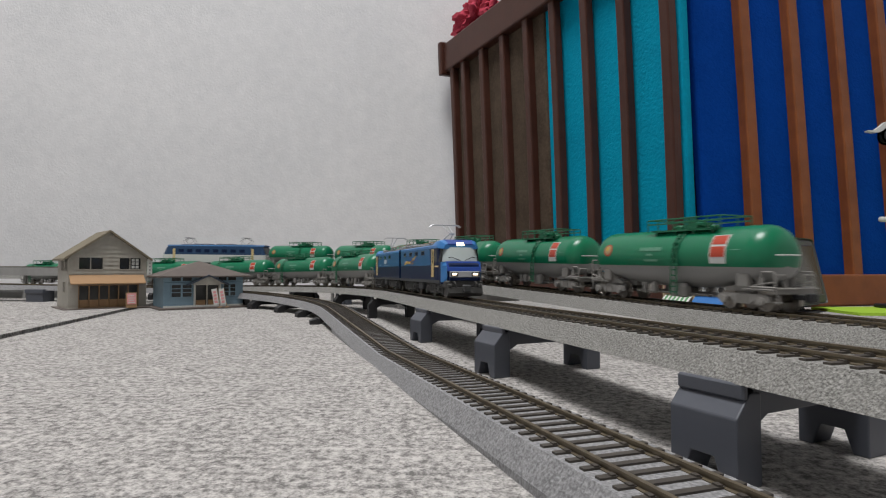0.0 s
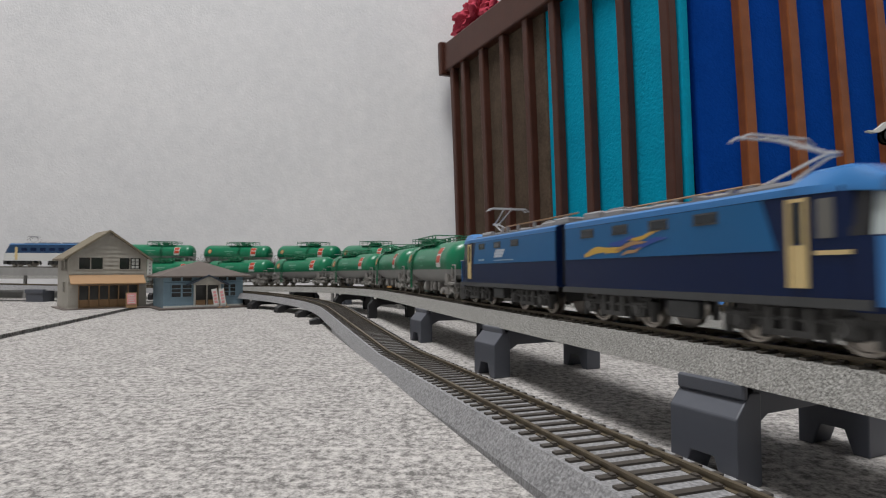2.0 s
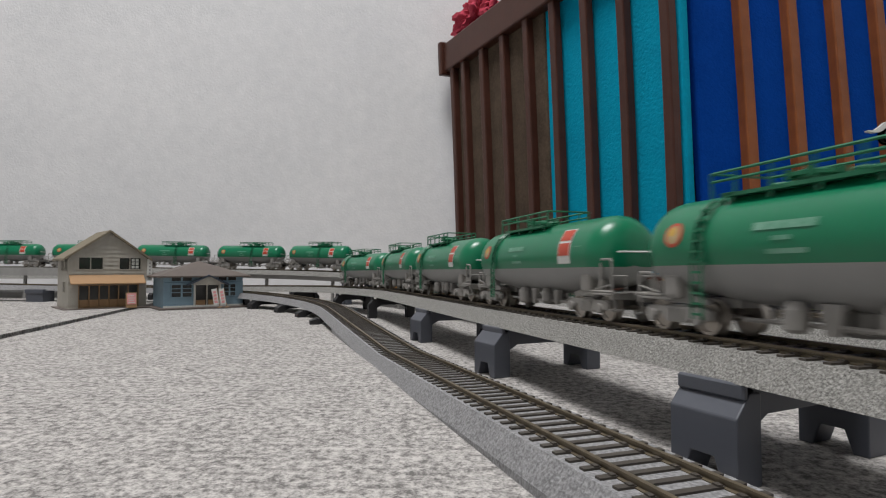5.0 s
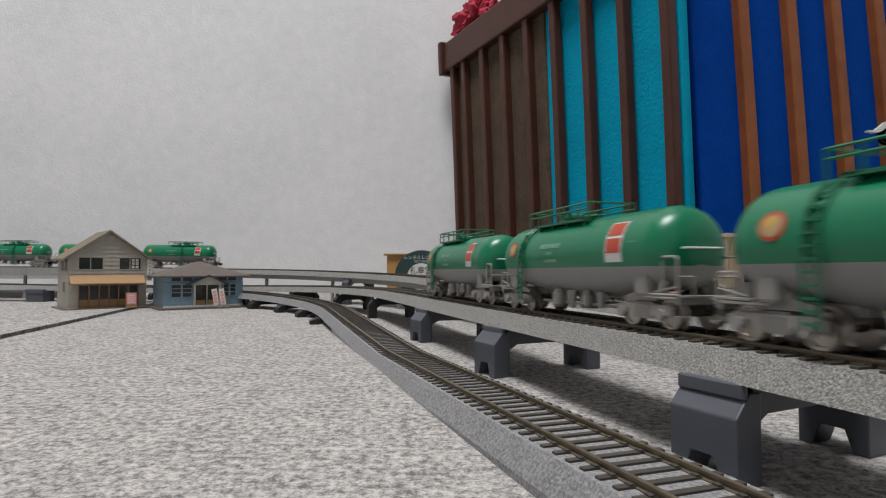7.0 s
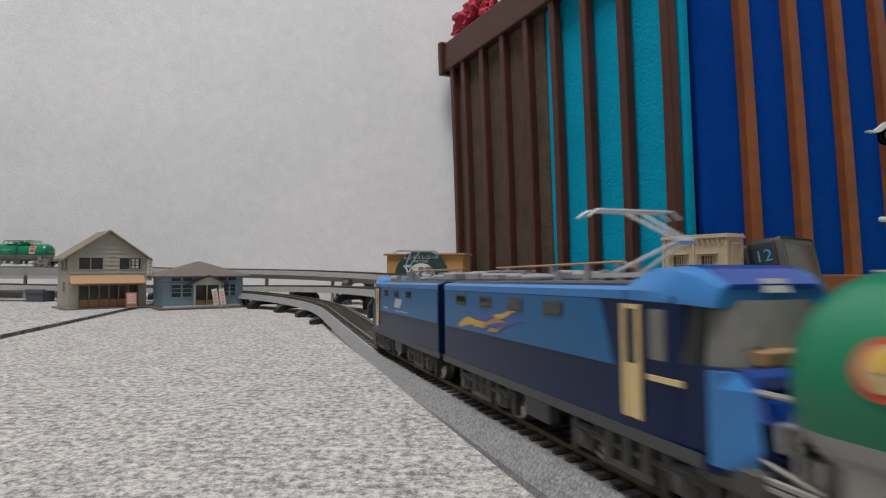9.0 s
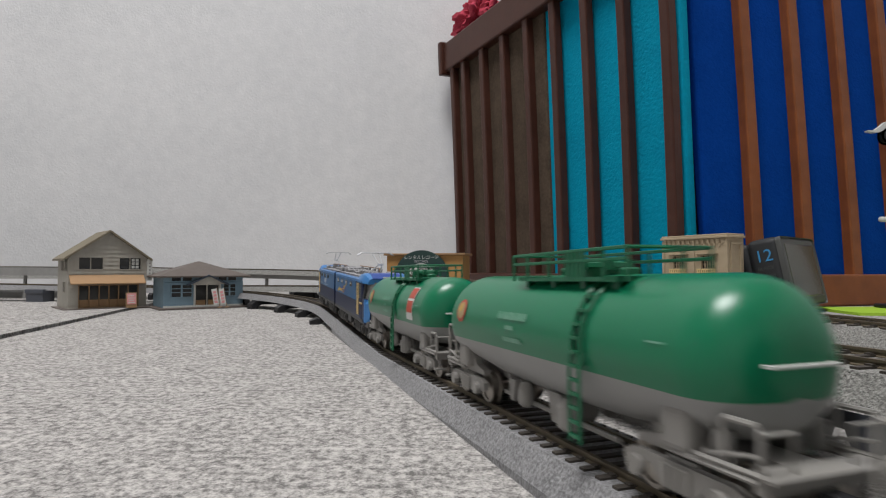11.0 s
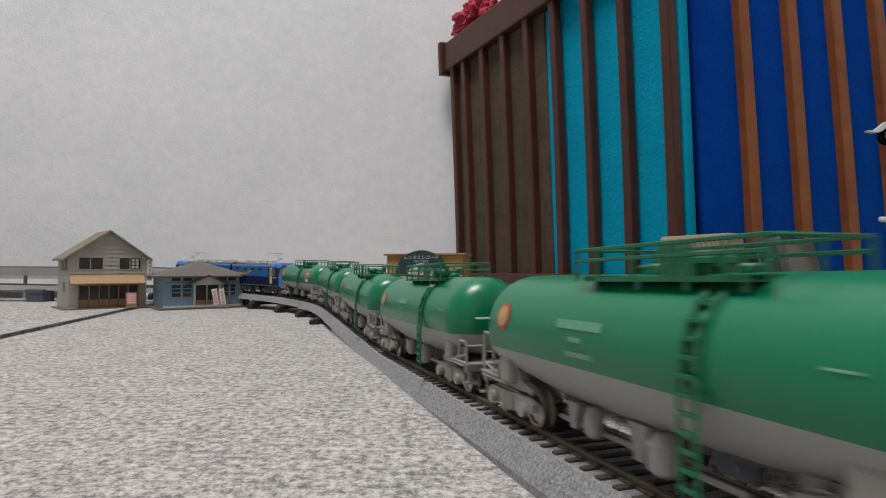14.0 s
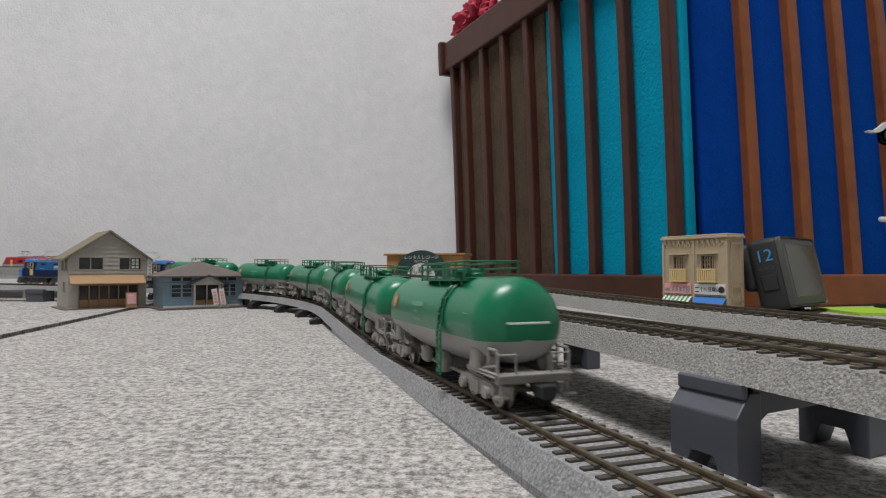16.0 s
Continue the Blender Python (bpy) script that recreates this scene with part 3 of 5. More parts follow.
def shop_board():
    t = thing("sign_board", "pink and brown sandwich board in front of the shop", "sign board")
    bm = bmesh.new()
    box(bm, -4.6, 4.6, -0.6, 0.6, 0, 14, 0.2)
    part("frame", bm, M["wood_tan"], t)
    bm = bmesh.new()
    box(bm, -3.8, 3.8, -0.85, -0.55, 3.2, 13.2)
    part("poster", bm, M["pink"], t, "pink printed poster")
    bm = bmesh.new()
    for k in range(4):
        box(bm, -2.8 + 0.4 * (k % 2), 2.6 - 0.5 * (k % 2), -1.0, -0.84, 4.4 + 2.1 * k, 5.1 + 2.1 * k)
    part("poster_lettering", bm, M["white"], t)
    return t


shop_board().matrix_basis = pose(-0.2455, 0.449, 0.0016, -6, 0, 43) @ Matrix.Scale(0.85, 4)


def blue_house():
    t = thing("model_house", "faded blue low model house with hipped brown roof", "model house", "model buildings")
    W, D, H, R = 29.0, 40.0, 26.6, 38.5
    front = -D / 2
    wl = (-23.5, -9.5, 10.0, 19.5)
    wr = (14.0, 23.0, 10.0, 19.5)
    tl, tr = (-23.5, -9.5, 22.6, 25.4), (10.0, 23.5, 22.6, 25.4)
    door = (-6.5, 10.5, 1.6, 19.0)
    holes = [wl, wr, door]
    bm = bmesh.new()
    wall_with_holes(bm, -W, W, 0.8, 21.5, front, front + 1.2, [door])
    box(bm, -W, W, front, front + 1.2, 21.5, H)
    part("front_wall", bm, M["blue_board"], t)
    boards(t, -W, W, 2.2, 21.8, front, M["blue_board"], 2.4, [(q[0] - 0.6, q[1] + 0.6, q[2] - 0.5, q[3] + 0.5) for q in holes])
    bm = bmesh.new()
    box(bm, -W, -W + 1.2, front + 1.2, D / 2, 0.8, H)
    box(bm, W - 1.2, W, front + 1.2, D / 2, 0.8, H)
    box(bm, -W + 1.2, W - 1.2, D / 2 - 1.2, D / 2, 0.8, H)
    part("side_walls", bm, M["blue_board"], t)
    for q, r in ((wl, 2), (wr, 2), (tl, 1), (tr, 1)):
        x0, x1, z0, z1 = q
        bm = bmesh.new()
        box(bm, x0, x1, front - 0.75, front - 0.1, z0, z1)
        w = part("window", bm, M["pane"], t)
        bm = bmesh.new()
        f = 0.5
        for a, b, c, d in ((x0 - f, x0, z0 - f, z1 + f), (x1, x1 + f, z0 - f, z1 + f), (x0, x1, z0 - f, z0), (x0, x1, z1, z1 + f), ((x0 + x1) / 2 - 0.6, (x0 + x1) / 2 + 0.6, z0, z1)):
            box(bm, a, b, front - 1.3, front - 0.1, c, d)
        if r == 2:
            for z in (z0 + (z1 - z0) * 0.36, z0 + (z1 - z0) * 0.68):
                box(bm, x0, x1, front - 1.1, front - 0.5, z - 0.25, z + 0.25)
        part("window_frame", bm, M["blue_board"], w)
    w = window(t, *door, front, M["pale_frame"], 2, 1, 1.6)
    for a in (-6.5, 2.3):
        bm = bmesh.new()
        box(bm, a + 0.7, a + 7.5, front + 0.7, front + 1.5, 1.8, 7.0, 0.2)
        part("door_panel", bm, M["wood_tan"], t)
    bm = bmesh.new()
    for x in (-8.0, 11.2):
        box(bm, x, x + 0.8, front - 1.2, front, 1.4, 19.6)
    box(bm, -W, W, front - 1.1, front, 0.8, 3.0)
    part("white_trim", bm, M["white"], t, "white door posts and base trim")
    # porch gable
    bm = bmesh.new()
    prism(bm, [(-10.5, 19.6), (14.5, 19.6), (2.0, 26.4)], "y", front - 5.0, front - 4.2)
    part("porch_gable", bm, M["clapboard"], t, "pale porch gable")
    for s in (1, -1):
        bm = bmesh.new()
        prism(bm, [(2.0, 27.6), (2.0 + s * 15.2, 19.8), (2.0 + s * 15.2, 18.8), (2.0, 26.4)], "y", front - 6.0, front)
        part("porch_roof", bm, M["slate_blue"], t, "dark slate blue porch roof")
    bm = bmesh.new()
    e = 5.0
    loft(bm, [[(-W - e, front - e, H), (W + e, front - e, H), (W + e, D / 2 + e, H), (-W - e, D / 2 + e, H)], [(-1.2, -0.8, R), (1.2, -0.8, R), (1.2, 0.8, R), (-1.2, 0.8, R)]])
    part("roof", bm, M["brown_roof"], t, "grey-brown hipped roof")
    bm = bmesh.new()
    box(bm, -W - e - 0.2, W + e + 0.2, front - e - 0.2, D / 2 + e + 0.2, H - 1.2, H - 0.02)
    part("eave_board", bm, M["brown_roof"], t)
    bm = bmesh.new()
    box(bm, -W - 4, W + 4, front - 7, D / 2 + 2, 0.05, 1.6, 0.3)
    part("base_plate", bm, M["brown_roof"], t)
    return t


blue_house().matrix_basis = pose(-0.2065, 0.480, 0, 0, 0, 37) @ Matrix.Diagonal((1.06, 1.0, 1.0, 1))


def shop_banner(x, y, tilt):
    t = thing("shop_banner", "white and red upright shop banner on a thin pole", "banner", "shop banners")
    bm = bmesh.new()
    box(bm, -2.4, 2.4, -0.2, 0.2, 3.5, 19.0)
    part("flag", bm, M["white"], t)
    bm = bmesh.new()
    for k in range(4):
        box(bm, -1.5, 1.4, -0.35, -0.2, 5.0 + 3.2 * k, 7.2 + 3.2 * k)
    part("flag_lettering", bm, M["pink"], t, "red lettering bars")
    bm = bmesh.new()
    tube(bm, [(2.6, 0, 0), (2.6, 0, 19.6)], 0.25, 5)
    box(bm, 0.6, 4.6, -1.5, 1.5, 0, 0.6)
    part("pole", bm, M["wood_tan"], t)
    t.matrix_basis = pose(x * MM, y * MM, 0.85 * MM, 0, tilt, 31) @ Matrix.Scale(0.82, 4)
    return t


shop_banner(-181.5, 458, -10)
shop_banner(-177.0, 461, -10)


# ---- buildings behind the tracks ----
def tan_shop():
    """A flat-roofed two-storey shop, 54 wide and 57 high, with two awnings."""
    t = thing("model_shop", "tan two-storey model shop with striped and blue awnings", "model shop", "model buildings")
    W, D, H = 27.0, 18.0, 57.0
    bm = bmesh.new()
    holes = [(-17, -7, 29.5, 41.5), (7, 17, 29.5, 41.5), (-25.5, -1.5, 1.0, 11.0), (1.5, 25.5, 1.0, 11.0)]
    wall_with_holes(bm, -W, W, 0, H - 3, 0, 1.4, holes)
    part("front_wall", bm, M["shop_tan"], t)
    bm = bmesh.new()
    box(bm, -W, W, 1.4, D, 0, H - 3)
    part("block", bm, M["shop_tan"], t)
    bm = bmesh.new()
    for x in (-W - 0.5, -0.9, W - 1.6):
        box(bm, x, x + 2.1, -0.9, 0.1, 0, H - 4, 0.2)
    part("pilaster", bm, M["shop_tan"], t)
    bm = bmesh.new()
    box(bm, -W - 1.4, W + 1.4, -1.8, D + 0.6, H - 3, H - 1.4, 0.3)
    box(bm, -W - 0.6, W + 0.6, -1.0, D + 0.2, H - 1.4, H, 0.3)
    part("parapet", bm, M["shop_tan"], t)
    for k in range(13):
        x = -W + 2.5 + k * 4.05
        if abs(x) < 1.5:
            continue
        bm = bmesh.new()
        box(bm, x - 1.1, x + 1.1, -0.9, 0.05, H - 6.6, H - 3.6, 0.15)
        box(bm, x + 0.6, x + 2.0, -0.7, 0.04, H - 8.6, H - 6.6, 0.15)
        part("brick_corbel", bm, M["shop_tan"], t)
    for x0 in (-17, 7):
        w = window(t, x0, x0 + 10, 29.5, 41.5, 0, M["shop_tan"], 5, 4, 1.0)
        bm = bmesh.new()
        box(bm, x0 - 4, x0 + 13, -2.8, 0.05, 42.6, 43.6, 0.2)
        part("window_hood", bm, M["shop_tan"], t)
        for k in range(9):
            bm = bmesh.new()
            box(bm, x0 - 2.0 + 1.65 * k, x0 - 1.0 + 1.65 * k, -3.2, -2.5, 23.4, 31.5)
            part("balcony_slat", bm, M["cream"], t)
        bm = bmesh.new()
        box(bm, x0 - 2.4, x0 + 12.4, -3.3, 0.05, 22.6, 23.5)
        box(bm, x0 - 2.4, x0 + 12.4, -3.3, -2.4, 31.3, 32.2)
        part("balcony_rail", bm, M["cream"], t, "cream slatted balcony rail")
    bm = bmesh.new()
    box(bm, -25, -1.5, -1.6, 0.05, 13.8, 21.2, 0.2)
    part("pink_sign", bm, M["pink"], t, "pink shop sign with dark lettering")
    bm = bmesh.new()
    for k in range(4):
        box(bm, -18 + 3.2 * k, -16 + 3.2 * k, -1.75, -1.55, 15.6, 18.6)
    box(bm, -24, -20, -1.75, -1.55, 15.5, 17.8)
    box(bm, -6, -2.6, -1.75, -1.55, 14.8, 19.8)
    part("sign_lettering", bm, M["roof_grey"], t)
    bm = bmesh.new()
    box(bm, 1.2, 26, -1.6, 0.05, 13.8, 21.2, 0.2)
    part("white_sign", bm, M["white"], t, "white shop sign with black lettering")
    writing("shop_sign_writing", "小川豆腐店", 3.3, M["dark_inside"], t, Matrix.Translation((14.0 * MM, -1.7 * MM, 17.4 * MM)) @ FRONT)
    bm = bmesh.new()
    for r0, r1 in ((2.4, 1.9),):
        loft(bm, [[(23.2 + r * math.cos(k * math.pi / 8), y, 17.5 + r * math.sin(k * math.pi / 8)) for k in range(16)] for y, r in ((-1.75, r0), (-1.75, r1), (-1.5, r1), (-1.5, r0))])
    for a in (90, 210, 330):
        tube(bm, [(23.2, -1.7, 17.5), (23.2 + 2 * math.cos(radians(a)), -1.7, 17.5 + 2 * math.sin(radians(a)))], 0.25, 4)
    box(bm, 2.2, 5.0, -1.75, -1.55, 15.4, 16.2)
    box(bm, 2.2, 5.0, -1.75, -1.55, 18.2, 19.0)
    part("sign_mark", bm, M["dark_inside"], t)
    for k in range(13):
        x = -25.5 + 24.0 * k / 13
        bm = bmesh.new()
        prism(bm, [(0, 12.6), (-8, 5.5), (-8, 4.9), (0, 11.9)], "x", x, x + 24.0 / 13)
        part("awning_stripe", bm, M["stripe_green"] if k % 2 else M["white"], t)
    bm = bmesh.new()
    prism(bm, [(0, 12.6), (-8, 5.5), (-8, 4.9), (0, 11.9)], "x", 1.4, 26.4)
    part("blue_awning", bm, M["blue_awning"], t, "plain blue awning")
    for z0, z1 in ((1, 10), (12, 20), (22, 50)):
        bm = bmesh.new()
        for y in (3.0, 13.5):
            box(bm, W, W + 0.9, y, y + 1.6, z0, z1)
        box(bm, W, W + 0.9, 3.0, 15.1, z1 - 0.8, z1 + 0.8)
        part("side_moulding", bm, M["shop_tan"], t)
    return t


place(tan_shop(), 184, 417, 0, 0, 0, math.degrees(math.atan2(-0.87, 0.48)))


def record_shop():
    t = thing("model_shop", "ochre flat-roofed model record shop with round green sign", "model shop", "model buildings")
    W, D, H = 40.0, 34.0, 48.0
    bm = bmesh.new()
    box(bm, -W, W, 0, D, 0, H - 2, 0.3)
    part("block", bm, M["shop_orange"], t)
    bm = bmesh.new()
    box(bm, -W - 2.5, W + 2.5, -3, D + 2, H - 2, H, 0.3)
    part("roof", bm, M["wood_tan"], t, "thin brown roof slab")
    bm = bmesh.new()
    cz = 24.5
    prism(bm, [(-2 + 28 * math.cos(k * math.pi / 24), cz + 26.5 * math.sin(k * math.pi / 24)) for k in range(48)], "y", -4.0, -1.0)
    part("round_sign", bm, M["sign_green"], t, "large round dark green sign")
    bm = bmesh.new()
    prism(bm, [(-2 + 14.5 * math.cos(k * math.pi / 20), cz + 0 + 13.5 * math.sin(k * math.pi / 20)) for k in range(40)], "y", -4.5, -3.9)
    part("sign_centre", bm, M["white"], t, "white round sign centre")
    writing("sign_writing", "レンタルレコード", 4.6, M["white"], t, Matrix.Translation((-2 * MM, -4.2 * MM, (cz + 19.0) * MM)) @ FRONT)
    writing("sign_writing", "RECORDS", 3.2, M["silver"], t, Matrix.Translation((-2 * MM, -4.2 * MM, (cz + 15.2) * MM)) @ FRONT)
    writing("sign_writing", "礼幸堂", 8.0, M["dark_inside"], t, Matrix.Translation((-2 * MM, -4.7 * MM, (cz + 6.0) * MM)) @ FRONT)
    return t


place(record_shop(), -19, 575, 0, 0, 0, -14)


def action_camera():
    """A small black action camera on a folding mount, seen from behind: 72 wide, 51 high."""
    t = thing("action_camera", "black action camera with grey-framed rear screen", "camera")
    bm = bmesh.new()
    box(bm, 0, 71.8, 0, 21, 0, 50.8, 4.5, 4)
    part("body", bm, M["rubber"], t, "", 40)
    bm = bmesh.new()
    box(bm, 0.4, 71.4, -1.6, 1.0, 0.6, 50.2, 3.0, 3)
    part("rear_frame", bm, M["screen_frame"], t, "grey rear frame", 40)
    bm = bmesh.new()
    box(bm, 7, 66, -2.0, -1.0, 7, 45, 0.6, 2)
    part("rear_screen", bm, M["screen"], t, "dark glossy rear screen")
    bm = bmesh.new()
    box(bm, 1.5, 36, 20, 29, 15, 49.5, 3.5, 3)
    part("lens_housing", bm, M["rubber"], t, "", 40)
    side = Matrix.Rotation(radians(-90), 4, "Z") @ FRONT
    writing("number_print", "12", 12, M["blue_print"], t, Matrix.Translation((-0.15 * MM, 10.5 * MM, 38 * MM)) @ side, label="blue printed number twelve")
    writing("word_print", "BLACK", 3.6, M["screen_frame"], t, Matrix.Translation((-0.15 * MM, 10.5 * MM, 29.6 * MM)) @ side)
    bm = bmesh.new()
    box(bm, -0.9, 0.6, 5, 15.5, 13.5, 25, 1.0, 2)
    part("side_button", bm, M["rubber"], t)
    for x in (33, 37.5):
        bm = bmesh.new()
        box(bm, x, x + 2.6, 5, 14, -7, 1.5, 0.8, 2)
        part("mount_finger", bm, M["rubber"], t)
    bm = bmesh.new()
    tube(bm, [(28, 9, -4), (47, 9, -4)], 2.6, 10)
    part("mount_screw", bm, M["black"], t)
    return t


action_cam = action_camera()
action_cam.matrix_basis = pose(237 * MM, 386 * MM, 5.5 * MM, 0, 0, 0) @ pose(0, 0, 0, 0, 0, 41) @ pose(0, 0, 0, -11, 0, 0)
bm = bmesh.new()
box(bm, -16, 16, -12, 12, 0.03, 2.0, 1, 2)
tube(bm, [(0, 0, 1.5), (0, 0, 3.5)], 5, 12)
tagged(place(part("camera_foot", bm, M["black"]), 258, 419, 0, 0, 0, 35), "flat black foot under the action camera", "mount")

# ---- rolling stock, in millimetres: x forward, y to the left, z up from the rail's top ----
def wheelset(bm, x, r=3.0, tread=4.6):
    for side in (1, -1):
        y = side * tread
        rings = []
        for yy, rr in ((y - 1.1 * side, r + 0.35), (y - 0.7 * side, r + 0.35), (y - 0.6 * side, r), (y + 0.75 * side, r - 0.06), (y + 0.75 * side, r - 0.6), (y + 0.45 * side, r - 0.75), (y + 0.5 * side, 0.5)):
            rings.append([(x + rr * math.cos(k * math.pi / 10), yy, r + rr * math.sin(k * math.pi / 10)) for k in range(20)])
        loft(bm, rings)
    tube(bm, [(x, -tread, r), (x, tread, r)], 0.6)


def tank_ring(x, k, upper):
    """Half a tank ring at x; k scales the radius; the belly hangs lowest at mid length."""
    r, zc = 9.25 * k, 15.1
    belly = max(0.0, 1 - max(0.0, (abs(x) - 14) / 18.0)) * 0.7 - 2.3 * max(0.0, min(1.0, (abs(x) - 14) / 18.0))
    split = math.asin(max(-1.0, (12.2 - zc) / r))
    pts = []
    a0, a1 = (split, math.pi - split) if upper else (math.pi - split, 2 * math.pi + split)
    n = 20
    for i in range(n + 1):
        a = a0 + (a1 - a0) * i / n
        z = zc + r * math.sin(a)
        if not upper:
            z -= belly * max(0.0, (12.2 - z) / 9.6)
        pts.append((x, r * math.cos(a), z))
    return pts


def tank_shell(upper):
    bm = bmesh.new()
    half, cap = HALF, CAP
    rings = []
    ends = [(cap * (1 - math.cos(math.pi / 2 * i / 22)), max(math.sin(math.pi / 2 * i / 22), 0.00002) ** 0.66) for i in range(23)]
    for d, k in ends:
        rings.append(tank_ring(-half + d, k, upper))
    for x in (-28, -22, -17, -8, 0, 8, 17, 22, 28):
        rings.append(tank_ring(x, 1.0, upper))
    for d, k in ends[::-1]:
        rings.append(tank_ring(half - d, k, upper))
    loft(bm, rings, cap=False, closed=False)
    return bm


HALF, CAP = 38.5, 6.2


def on_tank(u, a, lift=0.12):
    """A point on the tank's side: u along, a the angle above the horizontal (degrees), for the left side."""
    over = max(0.0, abs(u) - (HALF - CAP)) / CAP
    r = 9.25 * max(0.0, 1 - over * over) ** 0.33 + lift
    return (u + (lift * over if u > 0 else -lift * over), r * math.cos(radians(a)), 15.1 + r * math.sin(radians(a)))


def patch(bm, u0, u1, a0, a1, side, lift=0.12, n=6, outline=None):
    """A thin print that hugs the tank's side between two lengths and two angles."""
    for i in range(n):
        b0, b1 = a0 + (a1 - a0) * i / n, a0 + (a1 - a0) * (i + 1) / n
        ps = [on_tank(u0, b0, lift), on_tank(u1, b0, lift), on_tank(u1, b1, lift), on_tank(u0, b1, lift)]
        if side < 0:
            ps = [(-p[0], -p[1], p[2]) for p in ps]
        quad(bm, *ps)


def disc_patch(bm, u, a, r, side, lift):
    def at(q, t):
        p = on_tank(u + q * math.cos(t), a + math.degrees(q * math.sin(t) / 9.25), lift)
        return bm.verts.new(p if side > 0 else (-p[0], -p[1], p[2]))
    rings = [[at(r * f, 2 * math.pi * k / 20) for k in range(20)] for f in (0.05, 0.5, 1.0)]
    bm.faces.new(rings[0])
    for q, w in zip(rings, rings[1:]):
        for k in range(20):
            bm.faces.new((q[k], q[(k + 1) % 20], w[(k + 1) % 20], w[k]))


def tank_wagon(signs=True):
    """A bogie tank wagon, green above and grey below."""
    t = thing("tank_wagon", "green and grey model tank wagon with railed walkway", "tank wagon", "tank wagons")
    upper = part("tank_top", tank_shell(True), M["green"], t, "glossy green upper tank shell", 40)
    part("tank_belly", tank_shell(False), M["grey"], t, "light grey tank belly", 40)
    # walkway with railings and hatch on top
    bm = bmesh.new()
    for side in (1, -1):
        box(bm, -15, 12, side * 3.2, side * 6.4, 23.4, 24.0)
    box(bm, -15, -12, -6.4, 6.4, 23.6, 24.1)
    box(bm, 9.5, 12, -6.4, 6.4, 23.6, 24.1)
    for x in (-13.5, -6, 2, 10.5):
        for side in (1, -1):
            box(bm, x - 0.4, x + 0.4, side * 4.6, side * 5.6, 21.6, 23.5)
    part("walkway", bm, M["green_part"], t)
    bm = bmesh.new()
    loft(bm, [[(-3 + r * math.cos(k * math.pi / 8), r * math.sin(k * math.pi / 8), z) for k in range(16)] for z, r in ((23.6, 2.9), (25.3, 2.9), (25.4, 3.4), (26.0, 3.3), (26.4, 2.0), (26.5, 0.3))])
    for a in (20, 90, 160, 230, 300):
        x, y = -3 + 3.4 * math.cos(radians(a)), 3.4 * math.sin(radians(a))
        box(bm, x - 0.5, x + 0.5, y - 0.5, y + 0.5, 25.0, 26.5)
    box(bm, 3.5, 6.0, -1.5, 1.5, 23.8, 25.6, 0.3)
    box(bm, -10, -8, -1.2, 1.2, 23.8, 25.3, 0.3)
    tube(bm, [(4.7, 0, 25.2), (8.5, 0, 25.2), (8.5, 0, 24.0)], 0.4)
    part("hatch", bm, M["green_part"], t, "", 40)
    for side in (1, -1):
        bm = bmesh.new()
        y = 6.3 * side
        for z in (26.2, 27.6):
            tube(bm, [(-17, y, z), (14, y, z)], 0.26, 5)
        for x in (-17, -12, -5, 2, 9, 14):
            tube(bm, [(x, y, 23.4), (x, y, 27.6)], 0.26, 5)
        for x in (-17, 14):
            tube(bm, [(x, y, 27.6), (x, 0, 27.6)], 0.24, 5)
        if side > 0:
            for x in (-7.5, -6.4, -5.3, -4.2, -3.1):
                box(bm, x - 0.3, x + 0.3, y - 0.15, y + 0.15, 23.6, 27.6)
        part("railing", bm, M["green_part"], t)
    # a ladder each side, hung from the walkway
    for side in (1, -1):
        bm = bmesh.new()
        x0 = -9.0 if side > 0 else -24.0
        arc = [(9.6 * math.cos(radians(a)), 15.1 + 9.6 * math.sin(radians(a))) for a in (62, 45, 28, 10, -5)] + [(9.9, 12), (9.9, 3.2)]
        for d in (-1.15, 1.15):
            tube(bm, [(x0 + d, side * y, z) for y, z in arc], 0.28, 4)
        ladder = part("ladder", bm, M["green_part"], t)
        z = 3.8
        while z < 22.5:
            yy = 9.9 if z < 14.5 else 9.6 * math.sqrt(max(0, 1 - ((z - 15.1) / 9.6) ** 2))
            bm = bmesh.new()
            box(bm, x0 - 1.0, x0 + 1.0, side * yy - 0.3, side * yy + 0.3, z, z + 0.4)
            part("rung", bm, M["green_part"], ladder)
            z += 1.75
    # saddles, end sills and end railings
    for e in (1, -1):
        bm = bmesh.new()
        for side in (1, -1):
            prism(bm, [(e * 23, 5.4), (e * 33, 5.4), (e * 33.6, 6.2), (e * 31.8, 9.0), (e * 28.2, 9.0), (e * 26.8, 7.0), (e * 23, 6.2)], "y", side * 5.0, side * 6.4)
            box(bm, e * 30.4 - 2.1, e * 30.4 + 2.1, side * 5.2, side * 8.0, 6.3, 10.8, 0.7, 2)
            tube(bm, [(e * 30, side * 7.5, 6.2), (e * 40.2, side * 7.5, 6.2)], 0.32, 5)
            tube(bm, [(e * 33, side * 7.6, 6.8), (e * 41, side * 7.4, 6.8)], 0.3, 5)
            tube(bm, [(e * 35.0, side * 6.0, 6.4), (e * 35.0, side * 6.0, 9.4)], 1.0, 8)
        box(bm, min(e * 20, e * 40.2), max(e * 20, e * 40.2), -2.2, 2.2, 4.9, 6.6)
        part("end_frame", bm, M["grey_part"], t)
        bm = bmesh.new()
        box(bm, e * 40.2 - 0.7, e * 40.2 + 0.7, -7.4, 7.4, 5.0, 6.6, 0.2)
        box(bm, e * 40.2 - 1.6, e * 40.2 + 1.6, -7.4, 7.4, 6.4, 6.7)
